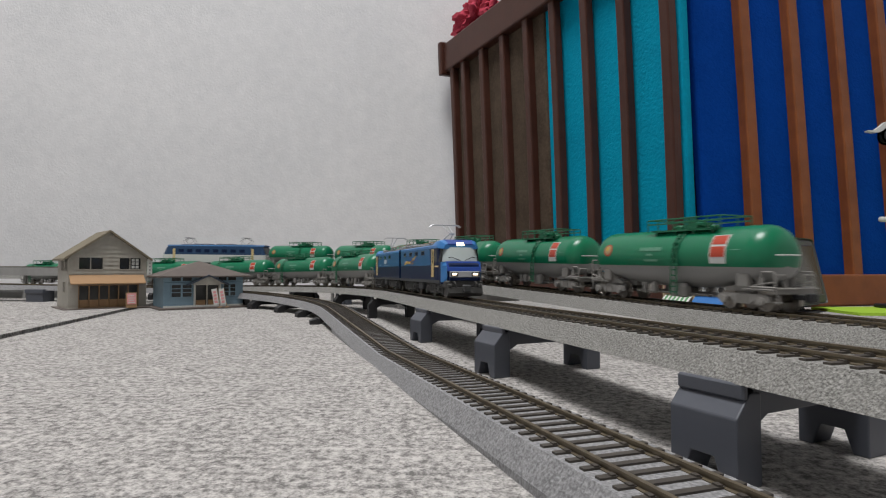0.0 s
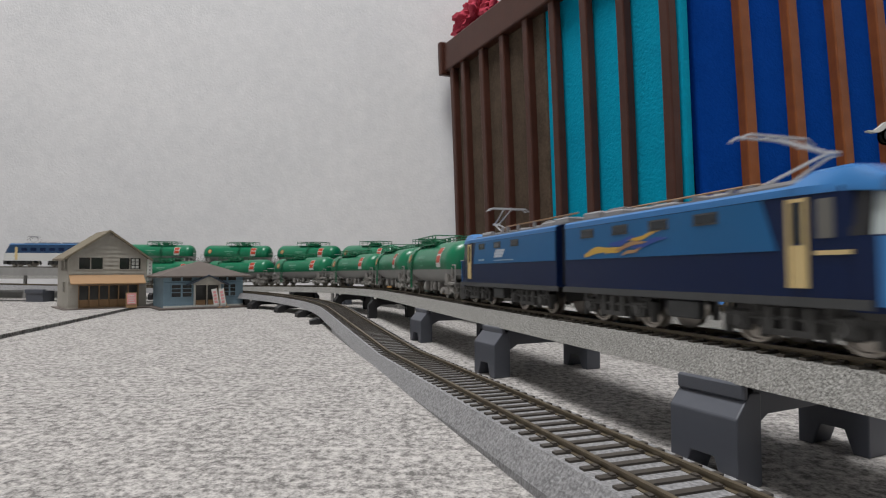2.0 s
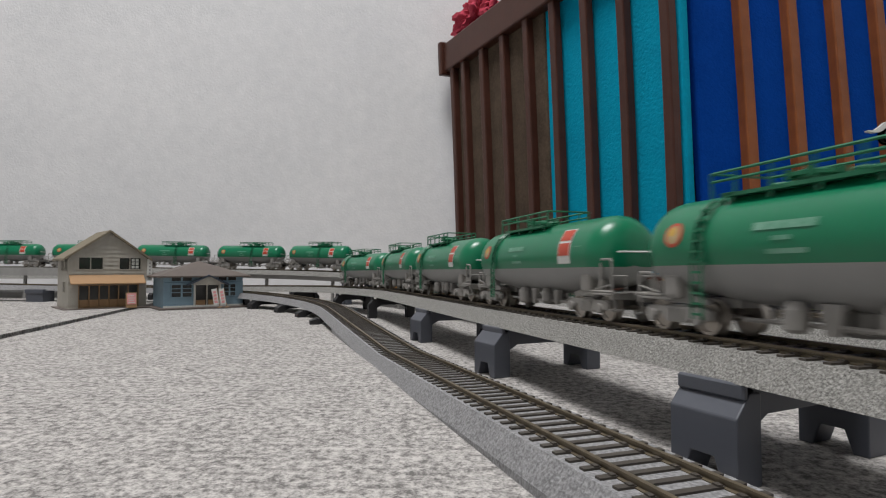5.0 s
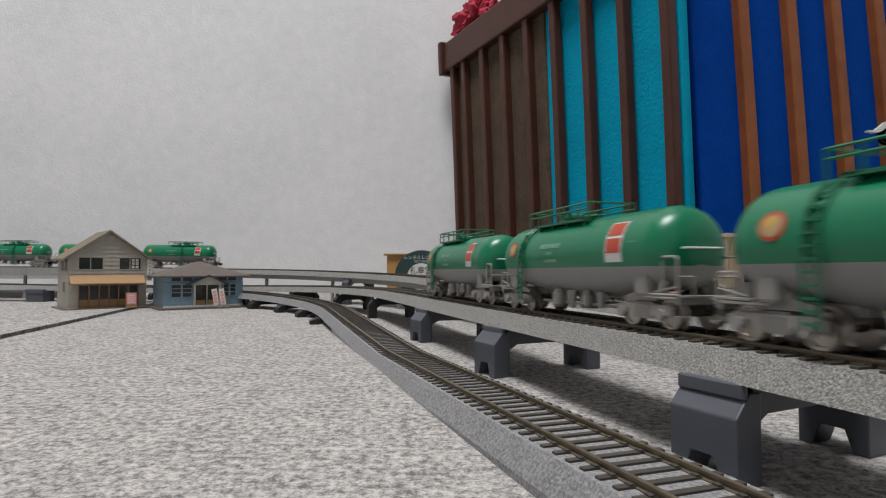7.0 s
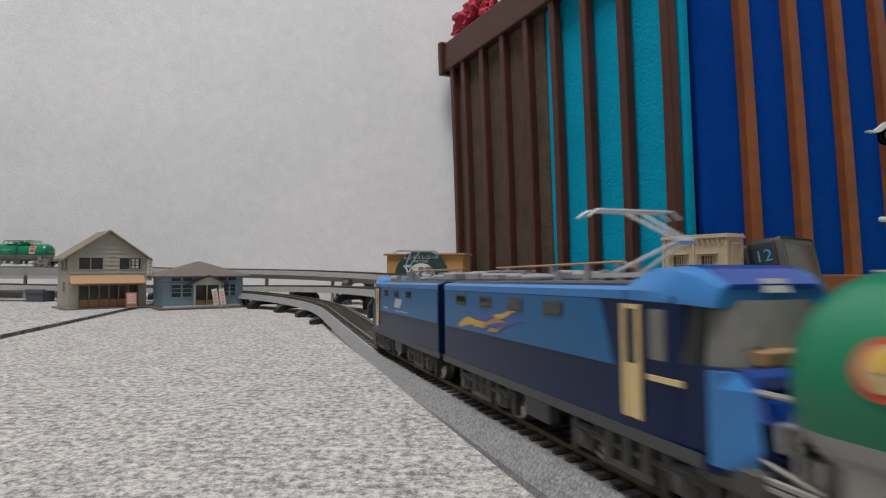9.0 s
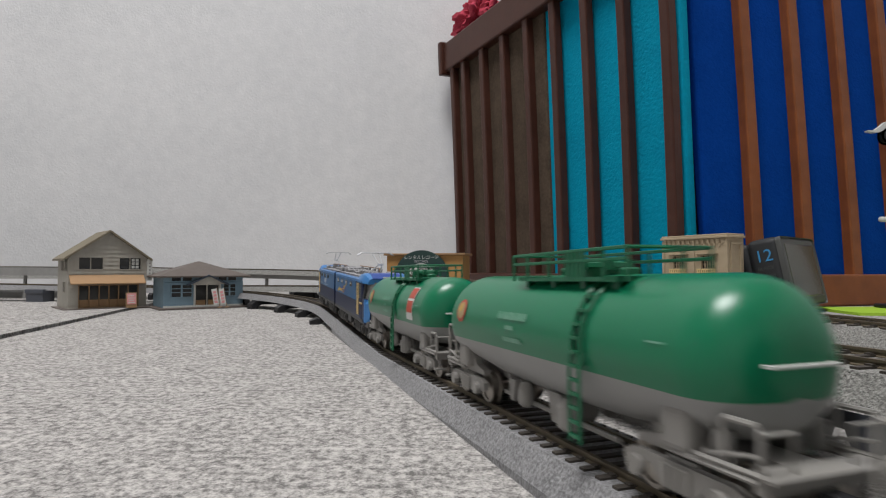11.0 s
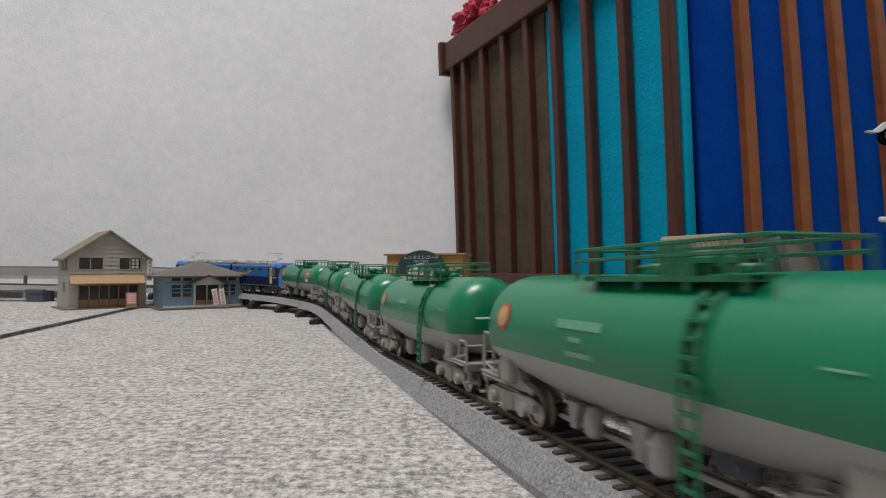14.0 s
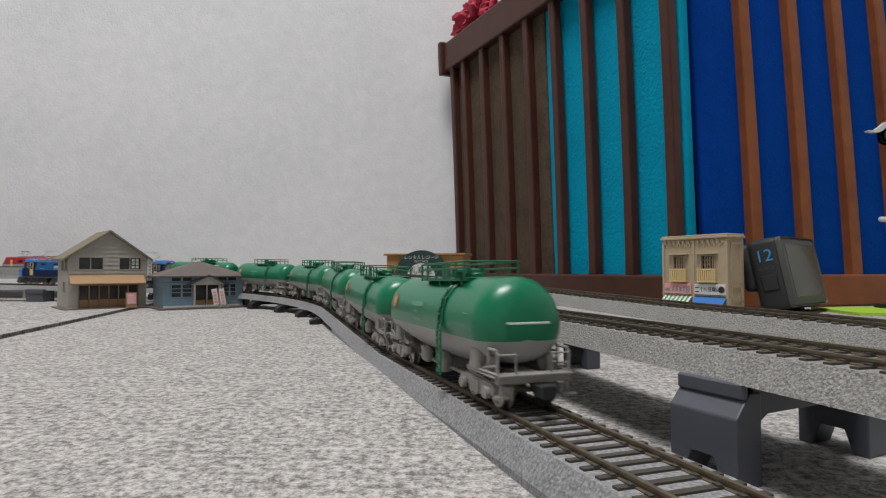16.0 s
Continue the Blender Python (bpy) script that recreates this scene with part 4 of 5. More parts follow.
        for side in (1, -1):
            y = side * 7.2
            high = 13.9 if e > 0 else 11.0
            tube(bm, [(e * 40.4, y, 6.5), (e * 40.4, y, high - 0.5), (e * 40.0, y, high), (e * 36.6, y, high), (e * 36.2, y, high - 0.5), (e * 36.2, y, 6.5)], 0.3, 6)
            tube(bm, [(e * 40.4, y, 6.5), (e * 40.4, y, 10.2), (e * 40.4, side * 3.6, 10.2), (e * 40.4, side * 3.6, 6.5)], 0.25, 5)
            tube(bm, [(e * 40.4, y, 8.4), (e * 34.0, side * 7.4, 7.2)], 0.22, 5)
        for side in (1, -1):
            tube(bm, [(e * 40.8, side * 6.6, 5.0), (e * 40.8, side * 6.6, 2.8)], 0.3, 5)
            box(bm, e * 40.8 - 0.5, e * 40.8 + 0.5, side * 6.6 - 1.4, side * 6.6 + 1.4, 2.6, 3.0)
        part("end_sill", bm, M["grey_part"], t)
        bm = bmesh.new()
        box(bm, min(e * 40, e * 46.0), max(e * 40, e * 46.0), -0.8, 0.8, 3.6, 5.0, 0.2)
        box(bm, e * 45.2 - 0.9, e * 45.2 + 0.9, -1.6, 1.6, 3.1, 5.5, 0.3)
        part("coupler", bm, M["black"], t)
        bm = bmesh.new()
        tube(bm, [(e * 37.6, -4.2, 15.6), (e * 39.1, -4.0, 15.6), (e * 39.1, 4.0, 15.6), (e * 37.6, 4.2, 15.6)], 0.22, 5)
        part("grab_rail", bm, M["white"], t, "white grab rail on the tank end")
        # bogie
        bm = bmesh.new()
        cx = e * 30.0
        for side in (1, -1):
            y0, y1 = side * 6.2, side * 7.2
            prism(bm, [(cx - 8.6, 2.9), (cx - 8.6, 4.2), (cx - 7.0, 4.8), (cx + 7.0, 4.8), (cx + 8.6, 4.2), (cx + 8.6, 2.9), (cx + 7.0, 2.5), (cx + 4.6, 3.9), (cx + 2.6, 2.0), (cx - 2.6, 2.0), (cx - 4.6, 3.9), (cx - 7.0, 2.5)], "y", min(y0, y1), max(y0, y1))
            for d in (-6.0, 6.0):
                tube(bm, [(cx + d, side * 7.0, 3.0), (cx + d, side * 8.1, 3.0)], 1.15, 10)
            for d in (-1.5, 0.0, 1.5):
                tube(bm, [(cx + d, side * 7.4, 2.1), (cx + d, side * 7.4, 4.5)], 0.5, 6)
        box(bm, cx - 2.2, cx + 2.2, -6.5, 6.5, 3.2, 5.2)
        bogie = part("bogie", bm, M["grey_part"], t)
        for d in (-6.0, 6.0):
            bm = bmesh.new()
            wheelset(bm, cx + d)
            part("wheelset", bm, M["steel"], bogie, "worn steel wheelset", 40)
    # pipes and valve boxes under the belly
    bm = bmesh.new()
    for side in (1, -1):
        for x, r, z in ((-6.5, 1.8, 2.2), (7.0, 1.3, 2.8)):
            loft(bm, [[(x + k * r * math.cos(a * math.pi / 6), side * 5.6 + k * r * math.sin(a * math.pi / 6), h) for a in range(12)] for h, k in ((6.8, 0.6), (5.6, 1.0), (z + 0.6, 1.0), (z, 0.6))])
        tube(bm, [(-17, side * 4.6, 3.4), (17, side * 4.6, 3.4)], 0.4, 6)
        prism(bm, [(-3.4, 6.6), (0.4, 6.6), (-0.6, 2.2), (-2.4, 2.2)], "y", side * 4.2, side * 5.2)
        prism(bm, [(11.0, 6.4), (13.6, 6.4), (13.0, 2.8), (11.6, 2.8)], "y", side * 4.4, side * 5.6)
    box(bm, -2.6, 2.0, -2.2, 2.2, 2.0, 5.8, 0.5)
    part("valve_gear", bm, M["grey_part"], t)
    # prints
    for side in (1, -1):
        bm = bmesh.new()
        disc_patch(bm, 28.0, 16, 2.3, side, 0.12)
        part("emblem", bm, M["red"], t, "round emblem in a red ring")
        bm = bmesh.new()
        disc_patch(bm, 28.0, 16, 1.7, side, 0.2)
        part("emblem_field", bm, M["pale_field"], t, "pale emblem field")
        bm = bmesh.new()
        disc_patch(bm, 28.3, 19, 0.85, side, 0.27)
        part("emblem_centre", bm, M["yellow"], t, "yellow emblem centre")
        for bar in ((0.0, 10.5, 13.0, 20.5), (4.0, 7.0, 3.0, 7.0), (1.5, 8.0, -9.0, -4.5), (-31.0, -28.0, 12.0, 13.4)):
            bm = bmesh.new()
            patch(bm, *bar, side)
            part("lettering_bar", bm, M["faded"], t)
        if signs:
            bm = bmesh.new()
            patch(bm, -26.2, -20.2, -12, 44, side, 0.10)
            part("sign_field", bm, M["white"], t, "white bordered sign panel")
            bm = bmesh.new()
            patch(bm, -25.8, -20.6, 23, 42, side, 0.18)
            patch(bm, -25.8, -20.6, 0, 19, side, 0.18)
            part("warning_sign", bm, M["red"], t, "orange-red warning sign squares")
    # the walkway sits a little off the middle, the other way round on the plain wagons
    for ob in t.children:
        if ob.name.startswith(("walkway", "hatch", "railing")):
            ob.location.x = -4.5 * MM
        elif ob.name.startswith("ladder"):
            ob.location.x = (2.5 if signs else -6.0) * MM
    return t


def body_ring(x, w, z0, zc, zt, roof):
    """A body outline across the loco: half width, lower edge, cantrail, roof height, roof half width."""
    return [(x, -w, z0), (x, -w, zc), (x, -w + (w - roof) * 0.45, zt - 0.5), (x, -roof, zt), (x, roof, zt), (x, w - (w - roof) * 0.45, zt - 0.5), (x, w, zc), (x, w, z0)]


def slab(bm, x0, x1, z0, z1, y, side, t=0.12, skew=0.0):
    """A thin plate on a body side, proud by t."""
    ya, yb = side * y, side * (y + t)
    lo = [(x0 + skew * 0, ya, z0), (x1, ya, z0), (x1 - skew, ya, z1), (x0, ya, z1)]
    hi = [(p[0], yb, p[2]) for p in lo]
    loft(bm, [lo, hi])


def pantograph(bm, x, d, z=25.0):
    """A single-arm pantograph raised; d: the way its knee points."""
    box(bm, x - 6, x + 6, -4.5, 4.5, z - 0.3, z + 0.3)
    for s in (1, -1):
        tube(bm, [(x - d * 4, s * 2.2, z + 0.4), (x + d * 6.2, s * 0.7, z + 4.0)], 0.24, 5)
        tube(bm, [(x + d * 6.2, s * 0.7, z + 4.0), (x - d * 3.4, s * 1.4, z + 8.6)], 0.2, 5)
    tube(bm, [(x + d * 6.2, -1.2, z + 4.0), (x + d * 6.2, 1.2, z + 4.0)], 0.5, 6)
    for k in (-4.6, -2.4):
        tube(bm, [(x + d * k, -7.4, z + 7.6), (x + d * k, -6.0, z + 8.6), (x + d * k, 6.0, z + 8.6), (x + d * k, 7.4, z + 7.6)], 0.24, 5)
    for k in (-4.6, 4.6):
        for s in (1, -1):
            tube(bm, [(x + k, s * 3.6, z - 1.8), (x + k, s * 3.6, z)], 0.6, 6)


def loco_bogie(cx, parent, mat, wb=8.3):
    bm = bmesh.new()
    for side in (1, -1):
        y0, y1 = side * 6.3, side * 7.6
        prism(bm, [(cx - 12, 3.0), (cx - 12, 5.0), (cx - 6, 6.6), (cx + 6, 6.6), (cx + 12, 5.0), (cx + 12, 3.0), (cx + 9, 2.2), (cx + 7, 3.4), (cx + 3, 2.2), (cx - 3, 2.2), (cx - 7, 3.4), (cx - 9, 2.2)], "y", min(y0, y1), max(y0, y1))
        for d in (-wb, wb):
            box(bm, cx + d - 1.7, cx + d + 1.7, side * 7.2, side * 8.6, 2.2, 5.4, 0.4)
        for d in (-3.2, 0, 3.2):
            tube(bm, [(cx + d, side * 8.1, 2.6), (cx + d, side * 8.1, 6.0)], 0.9, 8)
        for d in (-11.6, -4.9, 4.9, 11.6):
            box(bm, cx + d - 0.5, cx + d + 0.5, side * 6.6, side * 8.0, 1.4, 5.4, 0.2)
        for d in (-wb, wb):
            tube(bm, [(cx + d, side * 8.5, 3.7), (cx + d, side * 9.0, 3.7)], 1.0, 10)
            tube(bm, [(cx + d - 2.4, side * 7.9, 4.0), (cx + d - 2.4, side * 7.9, 6.6)], 0.6, 6)
            tube(bm, [(cx + d + 2.4, side * 7.9, 4.0), (cx + d + 2.4, side * 7.9, 6.6)], 0.6, 6)
        box(bm, cx - 4.4, cx + 4.4, side * 7.4, side * 8.7, 2.0, 2.9)
        tube(bm, [(cx - 11, side * 8.2, 4.4), (cx + 11, side * 8.2, 4.4)], 0.35, 5)
    box(bm, cx - 11, cx + 11, -6.2, 6.2, 3.4, 6.2)
    b = part("bogie", bm, mat, parent)
    for d in (-wb, wb):
        bm = bmesh.new()
        wheelset(bm, cx + d, 3.7)
        part("wheelset", bm, M["steel"], parent, "worn steel wheelset", 40)
    return b


def twin_section(lit):
    """One half of the blue twin electric: its cab is at +x, its inner end at x = 1."""
    W = 9.3
    bm = bmesh.new()
    rings = [body_ring(2.2, W, 7.3, 22.4, 23.2, 7.6), body_ring(64, W, 7.3, 22.4, 23.2, 7.6), body_ring(69.4, W - 0.1, 7.3, 22.0, 24.6, 6.4), body_ring(70.6, W - 0.5, 7.3, 20.9, 24.0, 6.0)]
    loft(bm, rings)
    # lower nose
    prism(bm, [(70.4, 6.0), (77.4, 6.0), (78.2, 9.0), (77.6, 14.2), (75.6, 15.5), (70.4, 15.5)], "y", -6.6, 6.6)
    for s in (1, -1):
        loft(bm, [[(70.4, s * 6.5, z), (70.4, s * 9.0, z), (73.6, s * 8.8, z), (e, s * 6.5, z)] for z, e in ((6.0, 77.3), (9.0, 78.1), (14.2, 77.5), (15.5, 75.5))])
    sec = part("body_section", bm, M["navy"], None, "navy and light blue body section", 25)
    # roof and cantrail in light blue
    bm = bmesh.new()
    for s in (1, -1):
        slab(bm, 2.3, 63, 21.5, 22.5, W, s, 0.14)
        loft(bm, [[(x, s * (W + 0.13), 22.48), (x, s * (W - 0.35), 22.95), (x, s * (W - 0.9), 22.95), (x, s * (W - 0.9), 22.4)] for x in (2.3, 64)])
    part("roof_edge", bm, M["sky_blue"], sec, "light blue roof edge")
    bm = bmesh.new()
    loft(bm, [body_ring(62.0, W + 0.14, 21.5, 22.5, 23.5, 7.2), body_ring(64.6, W + 0.14, 21.4, 22.5, 24.9, 6.8), body_ring(68.8, W - 0.02, 21.3, 22.3, 25.0, 6.6), body_ring(70.8, W - 0.4, 21.2, 22.0, 24.6, 6.4), body_ring(73.0, 7.4, 20.9, 21.3, 23.2, 5.6)])
    part("cab_roof", bm, M["sky_blue"], sec, "light blue wrapped cab roof", 30)
    bm = bmesh.new()
    loft(bm, [[(x, -y, z - 0.5), (x, -y, z), (x, y, z), (x, y, z - 0.5)] for x, y, z in ((67.4, 6.0, 25.08), (68.9, 6.0, 25.12), (70.9, 5.9, 24.7), (73.15, 5.6, 23.15))])
    part("roof_front", bm, M["royal"], sec, "royal blue roof front")
    # side panels
    for s in (1, -1):
        bm = bmesh.new()
        slab(bm, 2.6, 60.2, 14.0, 21.4, W, s, 0.12, skew=2.4)
        part("side_panel", bm, M["blue"], sec, "mid blue side panel")
        for x in ((9.8, 21.8, 33.3, 44.8) if s < 0 else (24.0, 36.7, 49.7)):
            bm = bmesh.new()
            slab(bm, x - 0.35, x + 4.95, 18.75, 20.75, W + 0.12, s, 0.1)
            pane = part("side_window", bm, M["chassis"], sec)
            bm = bmesh.new()
            slab(bm, x, x + 4.6, 19.05, 20.45, W + 0.22, s, 0.06)
            part("pane", bm, M["cab_glass"], pane)
        bm = bmesh.new()
        slab(bm, 62.0, 65.0, 8.8, 21.2, W, s, 0.1)
        door = part("cab_door", bm, M["navy"], sec, "navy cab door")
        bm = bmesh.new()
        slab(bm, 62.0, 62.5, 8.8, 21.0, W + 0.1, s, 0.3)
        slab(bm, 64.5, 65.0, 8.8, 21.0, W + 0.1, s, 0.3)
        slab(bm, 62.6, 64.4, 8.8, 14.6, W + 0.1, s, 0.1)
        slab(bm, 62.6, 64.4, 20.5, 21.0, W + 0.1, s, 0.1)
        part("door_frame", bm, M["cream"], door, "cream door frame and lower leaf")
        bm = bmesh.new()
        slab(bm, 62.7, 64.3, 14.9, 20.3, W + 0.1, s, 0.08)
        part("door_window", bm, M["cab_glass"], door)
        bm = bmesh.new()
        slab(bm, 66.2, 68.4, 15.4, 20.6, W - 0.12, s, 0.2)
        part("cab_side_window", bm, M["windscreen"], sec)
        if s < 0:
            bm = bmesh.new()
            slab(bm, 65.8, 70.6, 13.2, 13.8, W - 0.2, s, 0.3)
            part("side_stripe", bm, M["cream"], sec, "cream stripe beside the cab")
        bm = bmesh.new()
        slab(bm, 1.2, 73, 6.3, 7.6, W, s, 0.1)
        part("sill", bm, M["sill_grey"], sec, "grey lower sill")
        bm = bmesh.new()
        box(bm, 36.5, 44, min(s * 6.6, s * 8.6), max(s * 6.6, s * 8.6), 3.0, 6.2, 0.3)
        part("underfloor_box", bm, M["sill_grey"], sec, "grey equipment box under the floor")
        if s < 0:
            # a streak that sweeps up towards the cab, in three feathered strokes
            for mat, name, strokes in (("yellow", "yellow flame shaped print", ((11, 21, 15.0, 1.5), (19, 26.5, 15.1, 1.2), (27, 36, 17.3, 0.8))),
                                       ("royal", "dark blue flame shaped print", ((20.5, 29, 16.6, 1.1), (28, 38, 16.0, 1.0))),
                                       ("wood_tan", "dull orange flame shaped print", ((23, 32.5, 15.8, 0.9), (25, 31, 14.5, 0.7)))):
                bm = bmesh.new()
                lift = {"yellow": 0.12, "royal": 0.17, "wood_tan": 0.22}[mat]
                for x0, x1, z0, fat in strokes:
                    ring = []
                    for k in range(9):
                        u = k / 8
                        ring.append((x0 + (x1 - x0) * u, z0 + 1.3 * u + 0.25 * math.sin(u * 7 + x0), fat * (0.12 + 0.88 * math.sin(math.pi * min(1.0, 0.12 + u * 0.85)))))
                    lo = [(x, s * (W + lift), z - f / 2) for x, z, f in ring] + [(x, s * (W + lift), z + f / 2) for x, z, f in ring[::-1]]
                    loft(bm, [lo, [(p[0], s * (W + lift + 0.05), p[2]) for p in lo]])
                part("flame_print", bm, M[mat], sec, name)
        else:
            bm = bmesh.new()
            for x0, x1, z0, z1 in ((33.4, 40.6, 17.5, 18.3), (34.0, 41.4, 16.65, 17.45), (35.2, 41.6, 15.8, 16.6)):
                slab(bm, x0, x1, z0, z1, W + 0.12, s, 0.08, skew=0.6)
            part("white_print", bm, M["soft_white"], sec, "white printed mark")
            bm = bmesh.new()
            slab(bm, 27, 42, 14.75, 15.05, W + 0.12, s, 0.08, skew=1.0)
            slab(bm, 50, 55, 15.0, 15.5, W + 0.12, s, 0.08)
            part("white_line", bm, M["faded_blue"], sec, "pale printed line")
    # front: windscreen, nose panels, lamps
    bm = bmesh.new()
    plan = ((0.0, -8.5), (1.7, -6.6), (2.6, -3.2), (2.8, 0.0), (2.6, 3.2), (1.7, 6.6), (0.0, 8.5))
    def screen_ring(base, rake, wide, z):
        return [(base + d * rake, y * wide, z) for d, y in plan] + [(base - 0.6, y, z) for y in (8.0, -8.0)]
    loft(bm, [screen_ring(71.3, 1.6, 1.02, 15.5), screen_ring(70.9, 1.0, 0.92, 21.6)])
    # the lit section's glass has its bright reflection painted in as pale colour
    part("windscreen", bm, M["reflection_screen"] if lit else M["windscreen"], sec, "large raked windscreen", 40)
    if not lit:
        bm = bmesh.new()
        box(bm, 72.2, 75.9, -5.0, 5.0, 15.51, 17.2, 0.3)
        part("cab_desk", bm, M["wood_tan"], sec, "tan driver's desk behind the windscreen")
    bm = bmesh.new()
    for s in (1, -1):
        loft(bm, [[(70.2, s * 8.3, z), (70.2, s * (w + 0.3), z), (72.0, s * w, z), (72.2, s * (w - 0.7), z)] for z, w in ((15.5, 8.75), (21.6, 8.0))])
        tube(bm, [(75.9, s * 1.0, 15.9), (75.2, s * 4.6, 17.4)], 0.14, 4)
        tube(bm, [(75.2, s * 4.6, 17.4), (74.9, s * 6.0, 17.1)], 0.14, 4)
    part("window_pillar", bm, M["black"], sec)
    bm = bmesh.new()
    loft(bm, [[(76.0, -7.4, 15.6), (76.0, 7.4, 15.6), (77.9, 7.4, 13.0), (78.3, 7.4, 11.4), (78.3, -7.4, 11.4), (77.9, -7.4, 13.0)], [(75.2, -7.4, 15.5), (75.2, 7.4, 15.5), (77.0, 7.4, 13.0), (77.0, 7.4, 11.4), (77.0, -7.4, 11.4), (77.0, -7.4, 13.0)]])
    part("nose_panel", bm, M["royal"], sec, "royal blue nose panel")
    bm = bmesh.new()
    loft(bm, [[(77.55, y, 13.9), (77.1, y, 14.5), (76.9, y, 14.3), (77.3, y, 13.7)] for y in (1.0, 5.6)])
    part("number_bar", bm, M["white"], sec, "white number as a plain bar")
    bm = bmesh.new()
    for s in (1, -1):
        loft(bm, [[(73.4, s * 8.98, z), (74.4, s * 8.75, z), (e - 0.4, s * 7.45, z), (e - 1.4, s * 7.0, z), (73.4, s * 8.2, z)] for z, e in ((6.8, 77.3), (9.0, 78.1), (13.8, 77.5), (15.3, 75.7))])
    part("nose_pillar", bm, M["sky_blue"], sec, "light blue nose corners")
    bm = bmesh.new()
    box(bm, 77.2, 78.7, -6.5, 6.5, 8.9, 11.4, 0.15)
    band = part("lamp_band", bm, M["silver"], sec, "silver lamp band")
    for s in (1, -1):
        bm = bmesh.new()
        box(bm, 78.2, 78.8, s * 4.6 - 1.7, s * 4.6 + 1.7, 9.2, 11.1, 0.2)
        part("lamp_surround", bm, M["black"], band)
        bm = bmesh.new()
        box(bm, 78.3, 78.95, s * 4.6 - 1.1, s * 4.6 + 1.1, 9.6, 10.8, 0.3)
        part("headlight", bm, M["lamp"] if lit else M["lamp_off"], sec, "lit headlight" if lit else "unlit headlight")
    bm = bmesh.new()
    box(bm, 77.0, 78.6, -6.6, 6.6, 7.6, 8.7, 0.2)
    part("nose_skirt", bm, M["navy"], sec)
    bm = bmesh.new()
    loft(bm, [[(72.9, -1.6, 23.7), (72.9, 1.6, 23.7), (73.4, 1.6, 22.3), (73.4, -1.6, 22.3)], [(71.4, -1.6, 23.5), (71.4, 1.6, 23.5), (71.6, 1.6, 22.2), (71.6, -1.6, 22.2)]])
    part("roof_lamp", bm, M["lamp"] if lit else M["lamp_off"], sec, "lit roof lamp" if lit else "unlit roof lamp")
    bm = bmesh.new()
    box(bm, 70, 78.2, -8.2, 8.2, 4.6, 7.5, 0.5)
    prism(bm, [(74, 1.2), (78.0, 1.0), (79.6, 2.4), (79.2, 4.6), (75, 5.2)], "y", -7.6, 7.6)
    for s in (1, -1):
        tube(bm, [(78.6, s * 4.6, 7.2), (80.0, s * 4.6, 6.2), (79.8, s * 4.2, 4.6)], 0.35, 5)
        box(bm, 78.0, 79.4, s * 6.6 - 0.9, s * 6.6 + 0.9, 4.6, 6.2, 0.3)
    beam = part("buffer_beam", bm, M["chassis"], sec, "dark buffer beam with plough")
    bm = bmesh.new()
    box(bm, 78, 81.2, -1.0, 1.0, 3.4, 5.2, 0.3)
    box(bm, 80, 81.4, -1.8, 1.8, 2.8, 5.8, 0.3)
    part("coupler", bm, M["sill_grey"], beam)
    # roof equipment
    bm = bmesh.new()
    box(bm, 3, 62, -7.4, 7.4, 23.1, 23.5)
    for x0, x1, w, h in ((3.5, 10.5, 5.2, 1.9), (11.5, 18.5, 5.0, 1.5), (20, 25, 3.6, 1.3), (27.5, 33.5, 4.4, 1.1), (36, 39, 2.4, 1.7), (41, 44.5, 2.8, 1.4)):
        box(bm, x0, x1, -w, w, 23.45, 23.45 + h, 0.4)
    for x in (8, 26, 37, 45, 49):
        tube(bm, [(x, 3.0, 23.4), (x, 3.0, 26.2)], 0.6, 6)
        tube(bm, [(x + 1.5, -3.4, 23.4), (x + 1.5, -3.4, 25.0)], 0.7, 6)
    for x0, x1 in ((4.5, 9.5), (12.2, 17.8)):
        for k in range(5):
            y = -3.6 + 1.8 * k
            box(bm, x0, x1, y - 0.35, y + 0.35, 25.0, 25.45, 0.1)
    tube(bm, [(52, 5.2, 24.2), (60, 5.2, 24.2)], 0.9, 8)
    part("roof_equipment", bm, M["roof_grey"], sec, "grey roof boxes, vents and insulators")
    bm = bmesh.new()
    tube(bm, [(2, 3.0, 26.2), (46, 3.0, 26.2), (50, 2.0, 25.2)], 0.25, 5)
    part("busbar", bm, M["copper"], sec, "thin copper busbar along the roof")
    bm = bmesh.new()
    pantograph(bm, 55, 1.0, 24.2)
    part("pantograph", bm, M["silver"], sec, "raised single-arm pantograph")
    for cx in (20, 61):
        loco_bogie(cx, sec, M["chassis"])
    bm = bmesh.new()
    box(bm, -1.0, 2.0, -7.6, 7.6, 8, 22.5)
    part("gangway", bm, M["black"], sec)
    stretch = Matrix.Diagonal((1.04, 1, 1, 1))
    for ob in (sec, *sec.children_recursive):
        ob.data.transform(stretch)
    return sec


def twin_electric(lit, label):
    t = thing("electric_locomotive", label, "locomotive")
    a = twin_section(lit)
    a.parent = t
    b = twin_section(False)
    b.parent = t
    b.matrix_basis = pose(0, 0, 0, 0, 0, 180)
    return t, a, b


